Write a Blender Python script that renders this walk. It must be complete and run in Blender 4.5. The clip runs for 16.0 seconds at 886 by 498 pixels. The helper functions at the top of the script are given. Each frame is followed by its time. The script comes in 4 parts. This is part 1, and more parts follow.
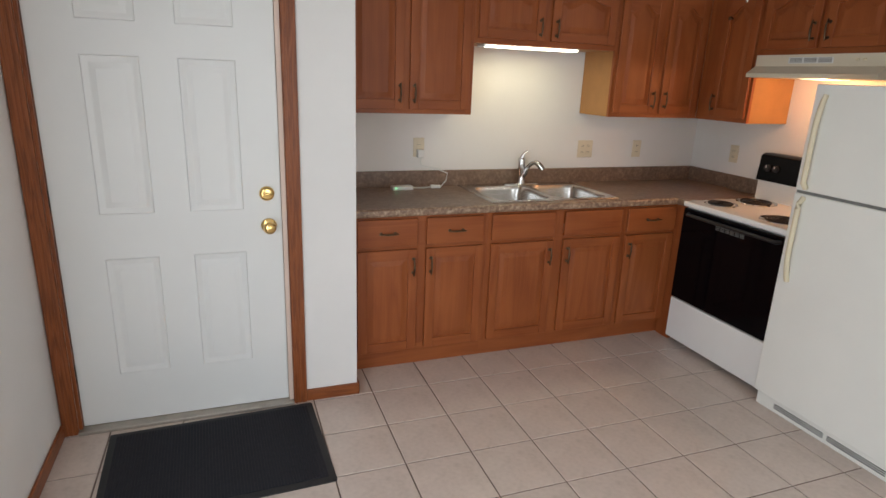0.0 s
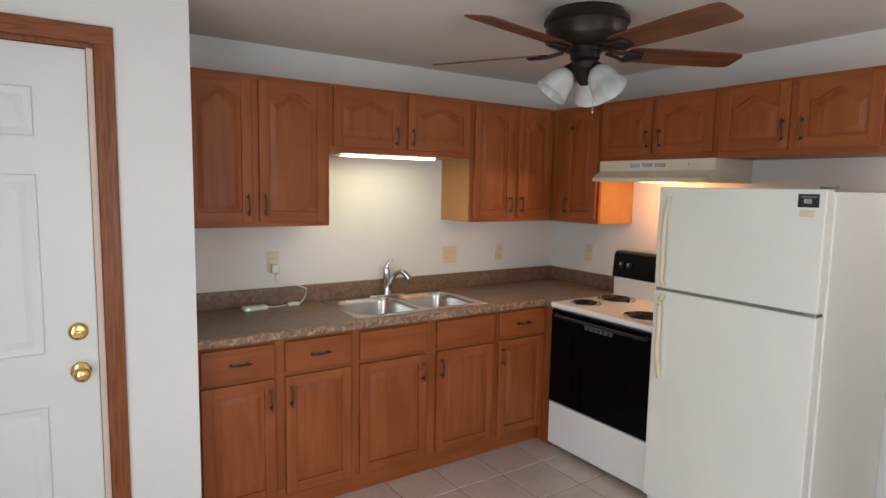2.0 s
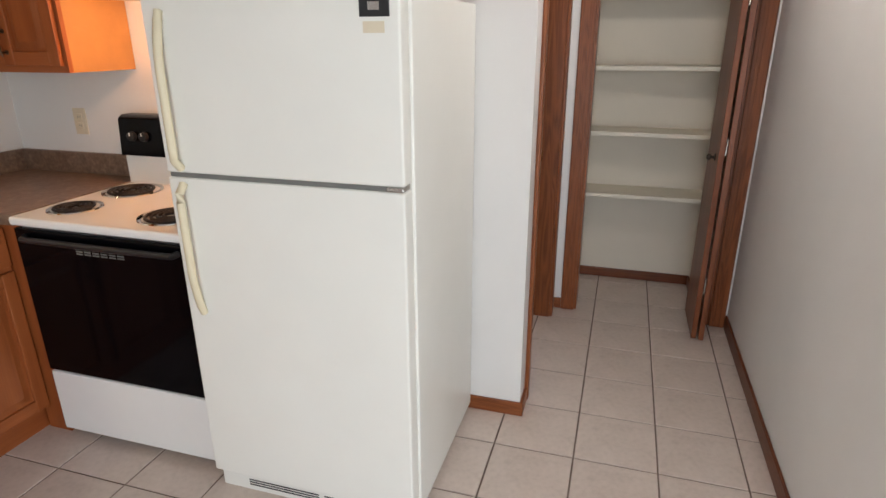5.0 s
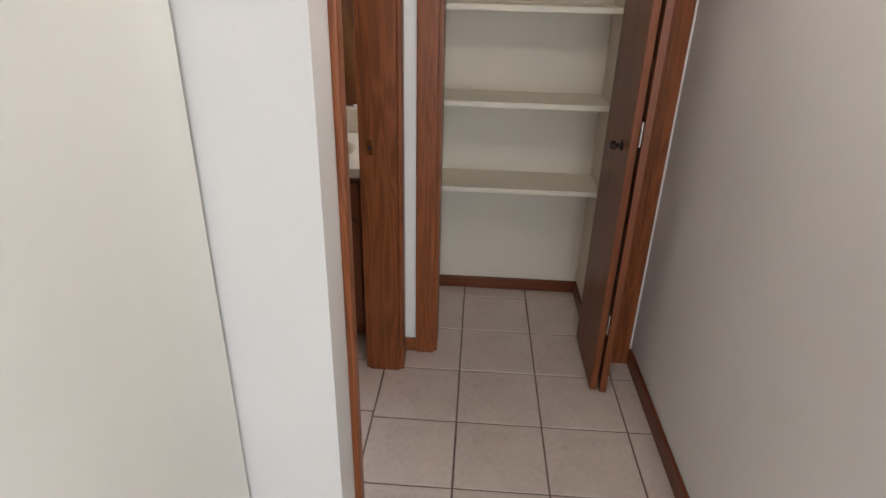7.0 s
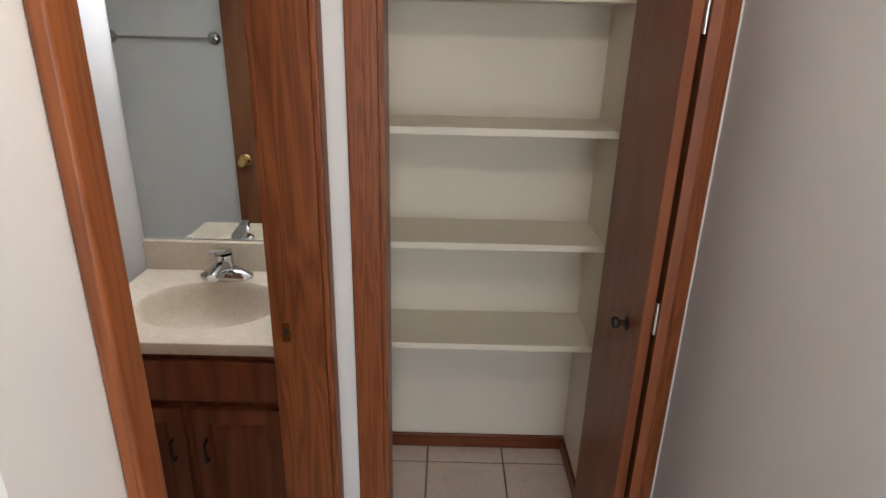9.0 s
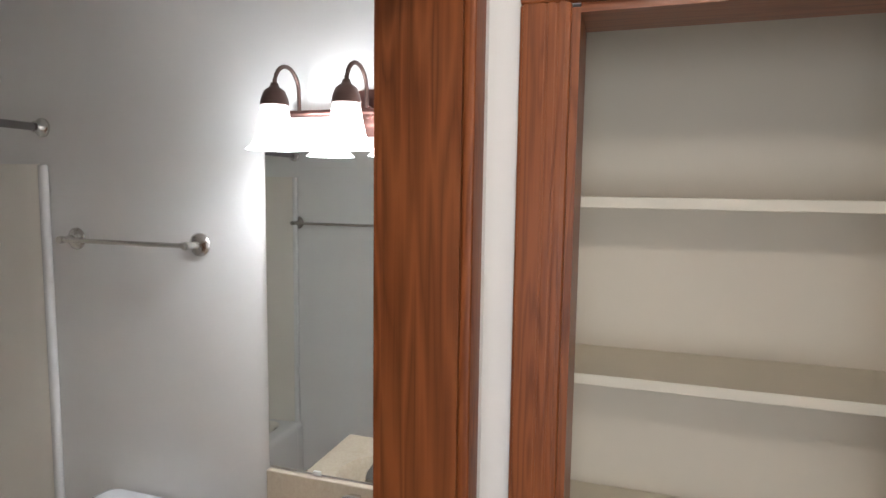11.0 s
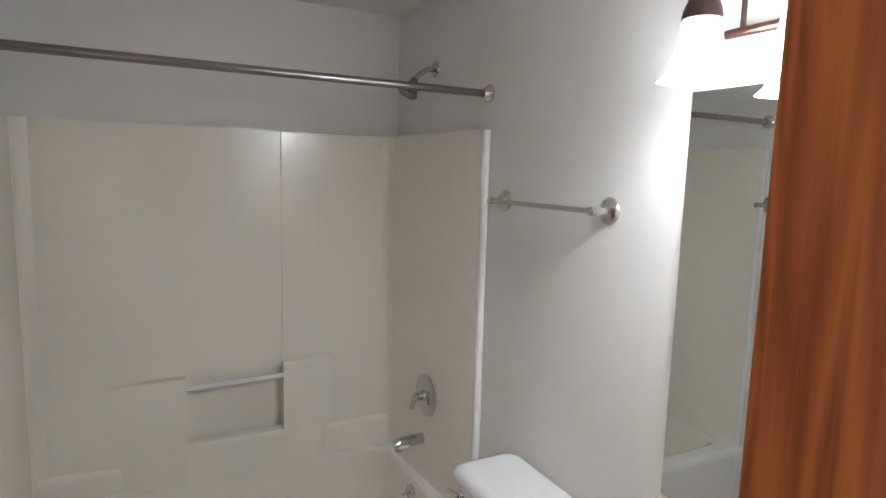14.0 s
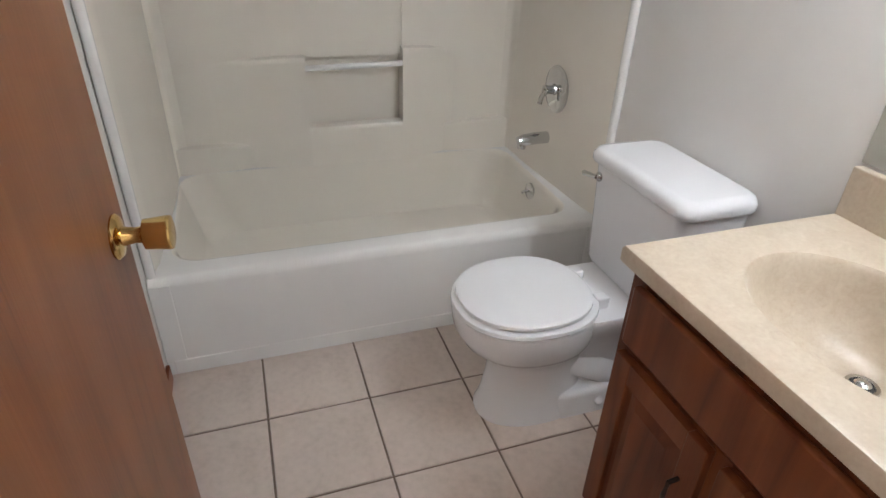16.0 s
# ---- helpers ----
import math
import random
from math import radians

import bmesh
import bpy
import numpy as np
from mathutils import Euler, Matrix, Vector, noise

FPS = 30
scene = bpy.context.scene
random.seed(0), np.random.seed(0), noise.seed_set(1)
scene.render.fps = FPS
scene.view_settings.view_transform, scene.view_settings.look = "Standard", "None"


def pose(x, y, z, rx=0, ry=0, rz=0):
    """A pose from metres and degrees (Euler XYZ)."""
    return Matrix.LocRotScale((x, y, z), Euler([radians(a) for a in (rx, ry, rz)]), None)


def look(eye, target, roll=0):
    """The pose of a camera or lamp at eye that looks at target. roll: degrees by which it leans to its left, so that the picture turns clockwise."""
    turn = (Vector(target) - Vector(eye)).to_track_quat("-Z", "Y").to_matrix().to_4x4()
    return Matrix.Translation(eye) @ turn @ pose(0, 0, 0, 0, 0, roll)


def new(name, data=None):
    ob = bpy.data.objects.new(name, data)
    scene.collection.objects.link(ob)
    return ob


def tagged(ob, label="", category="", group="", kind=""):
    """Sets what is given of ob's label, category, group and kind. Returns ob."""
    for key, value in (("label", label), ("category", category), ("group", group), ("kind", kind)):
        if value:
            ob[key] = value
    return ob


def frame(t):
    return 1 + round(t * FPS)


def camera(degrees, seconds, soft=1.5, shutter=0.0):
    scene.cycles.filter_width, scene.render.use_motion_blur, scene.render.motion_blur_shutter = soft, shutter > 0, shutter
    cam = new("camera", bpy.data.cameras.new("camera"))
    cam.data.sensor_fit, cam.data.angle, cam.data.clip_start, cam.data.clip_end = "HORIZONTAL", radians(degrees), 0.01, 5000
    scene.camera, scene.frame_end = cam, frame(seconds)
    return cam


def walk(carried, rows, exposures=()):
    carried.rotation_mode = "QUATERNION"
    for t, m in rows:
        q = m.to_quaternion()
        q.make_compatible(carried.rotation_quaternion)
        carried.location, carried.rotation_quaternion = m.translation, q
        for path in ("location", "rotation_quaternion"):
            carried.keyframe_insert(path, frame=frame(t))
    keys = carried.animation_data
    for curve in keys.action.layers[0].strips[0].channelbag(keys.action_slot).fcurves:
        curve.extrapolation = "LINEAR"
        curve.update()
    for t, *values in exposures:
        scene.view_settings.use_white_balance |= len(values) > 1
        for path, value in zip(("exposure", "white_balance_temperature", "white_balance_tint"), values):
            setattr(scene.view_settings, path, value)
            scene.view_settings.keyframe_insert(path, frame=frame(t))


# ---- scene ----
cam = camera(74.06, 16.0)
EXPOSURES = [(0.0, -0.1), (2.0, -0.05), (3.0, 0.12), (4.0, 0.22), (4.7, 0.32), (6.8, 0.38), (8.2, 0.52), (10.3, 0.6), (11.3, 0.75), (12.5, 0.85), (14.5, 0.97), (16.0, 1.15)]
PATH = [
    (0, (-3.240, -3.487, 1.583), (-2.571, -1.689, 1.018), 2.25),
    (0.5, (-3.236, -3.463, 1.604), (-2.564, -1.635, 1.150), 1.91),
    (1, (-3.207, -3.434, 1.616), (-2.470, -1.608, 1.264), 1.69),
    (1.5, (-3.163, -3.368, 1.614), (-2.270, -1.597, 1.359), 1.43),
    (2, (-3.142, -3.253, 1.597), (-2.043, -1.596, 1.384), 1.06),
    (2.5, (-3.048, -3.133, 1.588), (-1.753, -1.627, 1.353), 0.49),
    (3, (-2.876, -3.024, 1.567), (-1.419, -1.685, 1.276), 0.02),
    (3.5, (-2.716, -2.930, 1.543), (-1.126, -1.777, 1.169), -0.29),
    (4, (-2.559, -2.871, 1.525), (-0.863, -1.915, 1.065), -0.34),
    (4.5, (-2.360, -2.783, 1.508), (-0.589, -2.038, 0.953), -0.22),
    (4.7, (-2.265, -2.748, 1.491), (-0.476, -2.086, 0.891), -0.24),
    (6.8, (-1.014, -2.684, 1.485), (0.775, -2.558, 0.600), 1.25),
    (7, (-0.945, -2.682, 1.464), (0.857, -2.587, 0.602), 1.50),
    (7.5, (-0.742, -2.695, 1.467), (1.065, -2.661, 0.611), 1.26),
    (8, (-0.566, -2.717, 1.490), (1.261, -2.741, 0.677), 1.44),
    (8.2, (-0.511, -2.728, 1.525), (1.321, -2.756, 0.724), 1.47),
    (10.3, (0.039, -2.640, 1.690), (1.985, -2.373, 1.316), 0.94),
    (10.5, (0.096, -2.636, 1.703), (2.037, -2.278, 1.382), 0.88),
    (11, (0.197, -2.641, 1.725), (2.093, -2.035, 1.530), 0.80),
    (11.5, (0.281, -2.640, 1.726), (2.063, -1.735, 1.647), 1.38),
    (12, (0.348, -2.590, 1.731), (1.968, -1.416, 1.720), 1.83),
    (12.5, (0.380, -2.522, 1.743), (1.819, -1.133, 1.742), 1.76),
    (13, (0.417, -2.483, 1.739), (1.663, -0.919, 1.707), 1.84),
    (13.3, (0.463, -2.491, 1.723), (1.599, -0.846, 1.652), 1.73),
    (13.5, (0.497, -2.503, 1.705), (1.568, -0.818, 1.583), 1.64),
    (14, (0.567, -2.558, 1.643), (1.485, -0.800, 1.385), 1.58),
    (14.5, (0.560, -2.585, 1.558), (1.349, -0.798, 1.129), 1.67),
    (15, (0.539, -2.559, 1.506), (1.222, -0.781, 0.895), 2.12),
    (15.5, (0.514, -2.481, 1.428), (1.124, -0.762, 0.608), 2.03),
    (16, (0.476, -2.429, 1.335), (1.047, -0.810, 0.310), 2.18),
]
walk(cam, [(t, look(e, g, r)) for t, e, g, r in PATH], EXPOSURES)
# ---- world and large lights ----
world = bpy.data.worlds.new("sky")
scene.world = world
world.use_nodes = True
wn = world.node_tree.nodes
sky = wn.new("ShaderNodeTexSky")
sky.sky_type, sky.sun_disc, sky.sun_elevation, sky.sun_rotation = "NISHITA", False, radians(44), radians(169)
world.node_tree.links.new(sky.outputs[0], wn["Background"].inputs[0])
wn["Background"].inputs[1].default_value = 0.12


def lamp(name, kind, m, energy, color, **settings):
    data = bpy.data.lights.new(name, kind)
    data.energy, data.color = energy, color
    if "size" in settings:
        data.size = settings["size"]
    if "size_y" in settings:
        data.shape, data.size_y = "RECTANGLE", settings["size_y"]
    if "radius" in settings:
        data.shadow_soft_size = settings["radius"]
    if "spread" in settings:
        data.spread = radians(settings["spread"])
    ob = new(name, data)
    ob.matrix_world = m
    return ob


DAY = (0.87, 0.935, 1.0)
lamp("south_window_light", "AREA", look((-2.3, -6.93, 1.15), (-2.3, -1.0, 1.05)), 45, DAY, size=2.0, size_y=1.9)
lamp("west_window_light", "AREA", look((-3.96, -3.2, 1.10), (0.0, -3.2, 0.95)), 43, DAY, size=1.6, size_y=1.85)
lamp("sun", "SUN", look((0, -12, 10), (-2, -2, 0)), 2.5, (1.0, 0.94, 0.85)).data.angle = radians(0.5)
lamp("sink_tube_light", "AREA", pose(-1.555, -0.265, 1.742), 1.8, (1.0, 0.90, 0.56), size=0.56, size_y=0.03)
lamp("hood_bulb_light", "POINT", pose(-0.20, -1.1, 1.615), 5.0, (1.0, 0.45, 0.18), radius=0.03)
for yy in (-1.775, -1.975, -2.175):
    lamp("vanity_bulb_light", "POINT", pose(1.5, yy, 1.862), 4.0, (0.88, 0.93, 1.0), radius=0.03)

# ---- materials ----


def nodes_of(name):
    m = bpy.data.materials.new(name)
    m.use_nodes = True
    t = m.node_tree
    return m, t, t.nodes["Principled BSDF"]


def put(t, kind, **inputs):
    n = t.nodes.new(kind)
    for k, v in inputs.items():
        n.inputs[k.replace("_", " ")].default_value = v
    return n


def coords(t, scale=(1, 1, 1), wander=True):
    tc = t.nodes.new("ShaderNodeTexCoord")
    mp = t.nodes.new("ShaderNodeMapping")
    mp.inputs["Scale"].default_value = scale
    t.links.new(tc.outputs["Object"], mp.inputs["Vector"])
    if wander:
        oi = t.nodes.new("ShaderNodeObjectInfo")
        mu = t.nodes.new("ShaderNodeMath")
        mu.operation = "MULTIPLY"
        mu.inputs[1].default_value = 37.0
        t.links.new(oi.outputs["Random"], mu.inputs[0])
        t.links.new(mu.outputs[0], mp.inputs["Location"])
    return mp


def ramp(t, stops):
    r = t.nodes.new("ShaderNodeValToRGB")
    while len(r.color_ramp.elements) < len(stops):
        r.color_ramp.elements.new(0.5)
    for e, (p, c) in zip(r.color_ramp.elements, stops):
        e.position, e.color = p, (*c, 1)
    return r


def bumped(t, b, source, strength, distance):
    n = put(t, "ShaderNodeBump", Strength=strength, Distance=distance)
    t.links.new(source, n.inputs["Height"])
    t.links.new(n.outputs[0], b.inputs["Normal"])


def shade3(c, k):
    return tuple(min(1.0, v * k) for v in c)


def plain(name, color, rough=0.5, metal=0.0, vary=0.08, scale=6.0, bump=0.0, bump_scale=150.0, coat=0.0, rough_vary=0.0):
    """Paint, plastic, metal or glaze: a base colour with slow blotches, a fine relief and uneven gloss."""
    m, t, b = nodes_of(name)
    mp = coords(t)
    n = put(t, "ShaderNodeTexNoise", Scale=scale, Detail=5.0, Roughness=0.6)
    t.links.new(mp.outputs[0], n.inputs["Vector"])
    r = ramp(t, [(0.3, shade3(color, 1 - vary)), (0.7, shade3(color, 1 + vary))])
    t.links.new(n.outputs["Fac"], r.inputs[0])
    t.links.new(r.outputs[0], b.inputs["Base Color"])
    b.inputs["Roughness"].default_value, b.inputs["Metallic"].default_value = rough, metal
    b.inputs["Coat Weight"].default_value = coat
    if rough_vary:
        rr_ = put(t, "ShaderNodeMapRange")
        rr_.inputs["To Min"].default_value, rr_.inputs["To Max"].default_value = rough - rough_vary, rough + rough_vary
        n2 = put(t, "ShaderNodeTexNoise", Scale=scale * 2.5, Detail=4.0)
        t.links.new(mp.outputs[0], n2.inputs["Vector"])
        t.links.new(n2.outputs["Fac"], rr_.inputs[0])
        t.links.new(rr_.outputs[0], b.inputs["Roughness"])
    if bump:
        f = put(t, "ShaderNodeTexNoise", Scale=bump_scale, Detail=3.0)
        t.links.new(mp.outputs[0], f.inputs["Vector"])
        bumped(t, b, f.outputs["Fac"], bump, 0.002)
    return m


def wood(name, dark, mid, light, axis="z", rough=0.42, rings=11.0, fine=0.35, width=9.0, contrast=0.45, stretch=0.11):
    """Stained oak: flame-shaped growth rings drawn out along one axis, with fine pores."""
    m, t, b = nodes_of(name)
    s = {"x": (stretch, 1, 1), "y": (1, stretch, 1), "z": (1, 1, stretch)}[axis]
    mp = coords(t, tuple(v * width for v in s))
    n = put(t, "ShaderNodeTexNoise", Scale=0.8, Detail=2.0, Roughness=0.45, Distortion=0.3)
    t.links.new(mp.outputs[0], n.inputs["Vector"])
    mu = t.nodes.new("ShaderNodeMath")
    mu.operation, mu.inputs[1].default_value = "MULTIPLY", rings
    t.links.new(n.outputs["Fac"], mu.inputs[0])
    fr = t.nodes.new("ShaderNodeMath")
    fr.operation, fr.inputs[1].default_value = "PINGPONG", 1.0
    t.links.new(mu.outputs[0], fr.inputs[0])
    s2 = {"x": (3, 190, 190), "y": (190, 3, 190), "z": (190, 190, 3)}[axis]
    mp2 = coords(t, s2)
    p = put(t, "ShaderNodeTexNoise", Scale=1.0, Detail=3.0, Roughness=0.7)
    t.links.new(mp2.outputs[0], p.inputs["Vector"])
    mp3 = coords(t)
    q = put(t, "ShaderNodeTexNoise", Scale=3.0, Detail=3.0)
    t.links.new(mp3.outputs[0], q.inputs["Vector"])
    mix = t.nodes.new("ShaderNodeMath")
    mix.operation, mix.inputs[1].default_value = "MULTIPLY_ADD", fine
    t.links.new(p.outputs["Fac"], mix.inputs[0])
    half = t.nodes.new("ShaderNodeMath")
    half.operation, half.inputs[1].default_value = "MULTIPLY", contrast
    t.links.new(fr.outputs[0], half.inputs[0])
    t.links.new(half.outputs[0], mix.inputs[2])
    mix2 = t.nodes.new("ShaderNodeMath")
    mix2.operation, mix2.inputs[1].default_value = "MULTIPLY_ADD", 0.35
    t.links.new(q.outputs["Fac"], mix2.inputs[0])
    t.links.new(mix.outputs[0], mix2.inputs[2])
    r = ramp(t, [(0.10 + 0.18 * contrast, dark), (0.18 + 0.71 * contrast, mid), (0.42 + 0.95 * contrast, light)])
    t.links.new(mix2.outputs[0], r.inputs[0])
    t.links.new(r.outputs[0], b.inputs["Base Color"])
    b.inputs["Roughness"].default_value, b.inputs["Specular IOR Level"].default_value = rough, 0.35
    bumped(t, b, p.outputs["Fac"], 0.12, 0.001)
    return m


def speckled(name, stops, scale, rough, scale2=60.0, bump=0.02):
    """Laminate or cast stone: mottles of two sizes."""
    m, t, b = nodes_of(name)
    mp = coords(t, wander=False)
    n = put(t, "ShaderNodeTexNoise", Scale=scale, Detail=6.0, Roughness=0.65, Distortion=0.8)
    n2 = put(t, "ShaderNodeTexNoise", Scale=scale2, Detail=3.0)
    t.links.new(mp.outputs[0], n.inputs["Vector"])
    t.links.new(mp.outputs[0], n2.inputs["Vector"])
    a = t.nodes.new("ShaderNodeMath")
    a.operation, a.inputs[1].default_value = "MULTIPLY_ADD", 0.4
    t.links.new(n2.outputs["Fac"], a.inputs[0])
    h = t.nodes.new("ShaderNodeMath")
    h.operation, h.inputs[1].default_value = "MULTIPLY", 0.6
    t.links.new(n.outputs["Fac"], h.inputs[0])
    t.links.new(h.outputs[0], a.inputs[2])
    r = ramp(t, stops)
    t.links.new(a.outputs[0], r.inputs[0])
    t.links.new(r.outputs[0], b.inputs["Base Color"])
    b.inputs["Roughness"].default_value = rough
    bumped(t, b, n2.outputs["Fac"], bump, 0.001)
    return m


def glow(name, color, strength, base=(0.9, 0.9, 0.88)):
    m, t, b = nodes_of(name)
    b.inputs["Base Color"].default_value = (*base, 1)
    b.inputs["Emission Color"].default_value = (*color, 1)
    b.inputs["Emission Strength"].default_value = strength
    b.inputs["Roughness"].default_value = 0.3
    return m


WALL = plain("wall_paint", (0.79, 0.775, 0.755), 0.6, vary=0.025, scale=2.2, bump=0.22, bump_scale=70.0)
CEIL = plain("ceiling_paint", (0.75, 0.72, 0.69), 0.85, vary=0.03, scale=3.0, bump=0.35, bump_scale=70.0)
DOORPAINT = plain("door_paint", (0.78, 0.785, 0.77), 0.38, vary=0.015, scale=3.0, bump=0.03, bump_scale=60.0)
OAK = wood("oak_upright", (0.12, 0.026, 0.007), (0.255, 0.065, 0.017), (0.35, 0.102, 0.029), "z", contrast=0.17)
OAKX = wood("oak_across", (0.12, 0.026, 0.007), (0.255, 0.065, 0.017), (0.35, 0.102, 0.029), "x", contrast=0.17)
TRIM = wood("trim_oak_upright", (0.070, 0.018, 0.005), (0.165, 0.044, 0.013), (0.265, 0.079, 0.024), "z", 0.36, 15.0, 0.65, 34.0, 0.38, 0.065)
TRIMX = wood("trim_oak_x", (0.070, 0.018, 0.005), (0.165, 0.044, 0.013), (0.265, 0.079, 0.024), "x", 0.36, 15.0, 0.65, 34.0, 0.38, 0.065)
TRIMY = wood("trim_oak_y", (0.070, 0.018, 0.005), (0.165, 0.044, 0.013), (0.265, 0.079, 0.024), "y", 0.36, 15.0, 0.65, 34.0, 0.38, 0.065)
DOOROAK = wood("flush_door_oak", (0.095, 0.029, 0.010), (0.185, 0.063, 0.023), (0.245, 0.092, 0.036), "z", 0.33, 10.0, 0.4, 7.0, 0.36)
JAMB = wood("jamb_oak", (0.082, 0.022, 0.006), (0.165, 0.046, 0.014), (0.245, 0.077, 0.024), "z", 0.36, 17.0, 0.55, 22.0, 0.45, 0.07)
# same stain as the trim, darkened for the shade in hall and pantry
SHADEBASEX = wood("shaded_base_oak_x", (0.045, 0.011, 0.004), (0.105, 0.026, 0.009), (0.16, 0.044, 0.015), "x", 0.36, 15.0, 0.5, 30.0, 0.3, 0.065)
SHADEBASEY = wood("shaded_base_oak_y", (0.045, 0.011, 0.004), (0.105, 0.026, 0.009), (0.16, 0.044, 0.015), "y", 0.36, 15.0, 0.5, 30.0, 0.3, 0.065)
BIFOLD = wood("bifold_oak", (0.078, 0.020, 0.006), (0.165, 0.044, 0.014), (0.22, 0.066, 0.022), "z", 0.40, 10.0, 0.4, 7.0, 0.3)
VANOAK = wood("vanity_oak", (0.055, 0.014, 0.005), (0.125, 0.032, 0.010), (0.18, 0.052, 0.017), "z", 0.4)
CABIN = plain("cabinet_side_veneer", (0.42, 0.205, 0.064), 0.45, vary=0.08, scale=9)
BLADE = wood("fan_blade_walnut", (0.06, 0.018, 0.009), (0.12, 0.038, 0.018), (0.17, 0.06, 0.03), "x", 0.4)
LAMINATE = speckled("brown_laminate", [(0.32, (0.13, 0.078, 0.052)), (0.5, (0.205, 0.132, 0.092)), (0.66, (0.30, 0.205, 0.145))], 22, 0.33)
EDGELAM = speckled("mottled_laminate_edge", [(0.36, (0.15, 0.085, 0.055)), (0.5, (0.28, 0.18, 0.12)), (0.62, (0.50, 0.37, 0.26))], 30, 0.36)
CULTURED = speckled("cream_cultured_marble", [(0.3, (0.48, 0.39, 0.295)), (0.7, (0.59, 0.51, 0.41))], 30, 0.28, 120, 0.0)
TILE = speckled("beige_ceramic", [(0.25, (0.50, 0.415, 0.36)), (0.5, (0.62, 0.525, 0.465)), (0.75, (0.70, 0.60, 0.535))], 5.0, 0.32, 45, 0.03)
GROUT = plain("brown_grout", (0.185, 0.135, 0.108), 0.9, vary=0.15, scale=8, bump=0.2)
CARPET = plain("tan_carpet", (0.35, 0.29, 0.23), 0.95, vary=0.12, scale=30, bump=0.5, bump_scale=300)
STEEL = plain("brushed_stainless", (0.60, 0.585, 0.56), 0.25, 1.0, vary=0.02, scale=4)
CHROME = plain("chrome", (0.62, 0.62, 0.62), 0.08, 1.0, vary=0.02)
NICKEL = plain("brushed_nickel", (0.62, 0.60, 0.57), 0.24, 1.0, vary=0.04)
# nickel with dark reflections put into its base colour, for rod and shower head
RODMETAL = plain("reflection_dark_nickel", (0.30, 0.28, 0.285), 0.22, 1.0, vary=0.06)
BRASS = plain("polished_brass", (0.80, 0.56, 0.22), 0.16, 1.0, vary=0.06, scale=20)
BRONZE = plain("oil_rubbed_bronze", (0.035, 0.024, 0.02), 0.38, 0.6, vary=0.2, scale=12)
COPPER = plain("rubbed_copper_bronze", (0.20, 0.10, 0.085), 0.3, 0.9, vary=0.2, scale=14)
VANBRONZE = plain("brushed_bronze", (0.105, 0.062, 0.052), 0.42, 0.7, vary=0.2, scale=14)
PULL = plain("antique_brass_pull", (0.13, 0.085, 0.05), 0.38, 0.85, vary=0.3, scale=40)
ENAMEL = plain("white_enamel", (0.86, 0.86, 0.845), 0.22, vary=0.015, coat=0.3)
FRIDGE = plain("textured_white_enamel", (0.82, 0.815, 0.765), 0.36, vary=0.02, scale=3, bump=0.16, bump_scale=420.0)
BONE = plain("bone_plastic", (0.70, 0.62, 0.44), 0.4, vary=0.03)
ALMOND = plain("almond_enamel", (0.72, 0.66, 0.52), 0.35, vary=0.03)
BLACKGLASS = plain("black_glass", (0.002, 0.002, 0.003), 0.10, vary=0.1)
BLACKGLASS.node_tree.nodes["Principled BSDF"].inputs["Specular IOR Level"].default_value = 0.12
BLACK = plain("black_plastic", (0.015, 0.015, 0.017), 0.4, vary=0.2)
COIL = plain("coil_burner", (0.03, 0.026, 0.026), 0.5, 0.4, vary=0.3, scale=30)
GREY = plain("grey_gasket", (0.16, 0.16, 0.15), 0.6, vary=0.1)
PLATE = plain("ivory_plastic", (0.72, 0.635, 0.48), 0.4, vary=0.02)
WHITEPL = plain("white_plastic", (0.75, 0.76, 0.74), 0.4, vary=0.02)
FIBRE = plain("cream_fibreglass", (0.83, 0.785, 0.71), 0.16, vary=0.02, scale=2, rough_vary=0.05)
TUBWHITE = plain("white_gelcoat", (0.83, 0.82, 0.805), 0.18, vary=0.02, scale=2)
PORCELAIN = plain("white_porcelain", (0.81, 0.82, 0.845), 0.1, vary=0.01)
SHELF = plain("cream_shelf_paint", (0.72, 0.67, 0.56), 0.45, vary=0.03, scale=5)
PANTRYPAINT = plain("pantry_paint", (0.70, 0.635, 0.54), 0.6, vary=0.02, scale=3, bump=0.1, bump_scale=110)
MATTOP = plain("charcoal_mat_pile", (0.012, 0.013, 0.019), 0.95, vary=0.35, scale=60, bump=0.6, bump_scale=350)
RUBBER = plain("black_rubber", (0.014, 0.014, 0.016), 0.6, vary=0.2, scale=20)
ALUM = plain("aluminium_sill", (0.42, 0.38, 0.33), 0.4, 0.7, vary=0.15, scale=15)
# pale warm colour imitates daylight leaking in beside the entry door
LITEDGE = plain("daylit_edge_strip", (0.72, 0.56, 0.46), 0.6, vary=0.05)
ALABASTER = plain("alabaster_glass", (0.60, 0.61, 0.58), 0.25, vary=0.14, scale=18)
LITGLASS = glow("lit_frosted_glass", (0.90, 0.94, 1.0), 5.0)
_t = LITGLASS.node_tree
_xyz, _mr = _t.nodes.new("ShaderNodeSeparateXYZ"), put(_t, "ShaderNodeMapRange")
_t.links.new(_t.nodes.new("ShaderNodeTexCoord").outputs["Object"], _xyz.inputs[0])
_t.links.new(_xyz.outputs["Z"], _mr.inputs[0])
for _k, _v in (("From Min", -0.018), ("From Max", -0.09), ("To Min", 0.0), ("To Max", 1.0)):
    _mr.inputs[_k].default_value = _v
_pw = put(_t, "ShaderNodeMath")
_pw.operation, _pw.inputs[1].default_value = "POWER", 2.5
_ma = put(_t, "ShaderNodeMath")
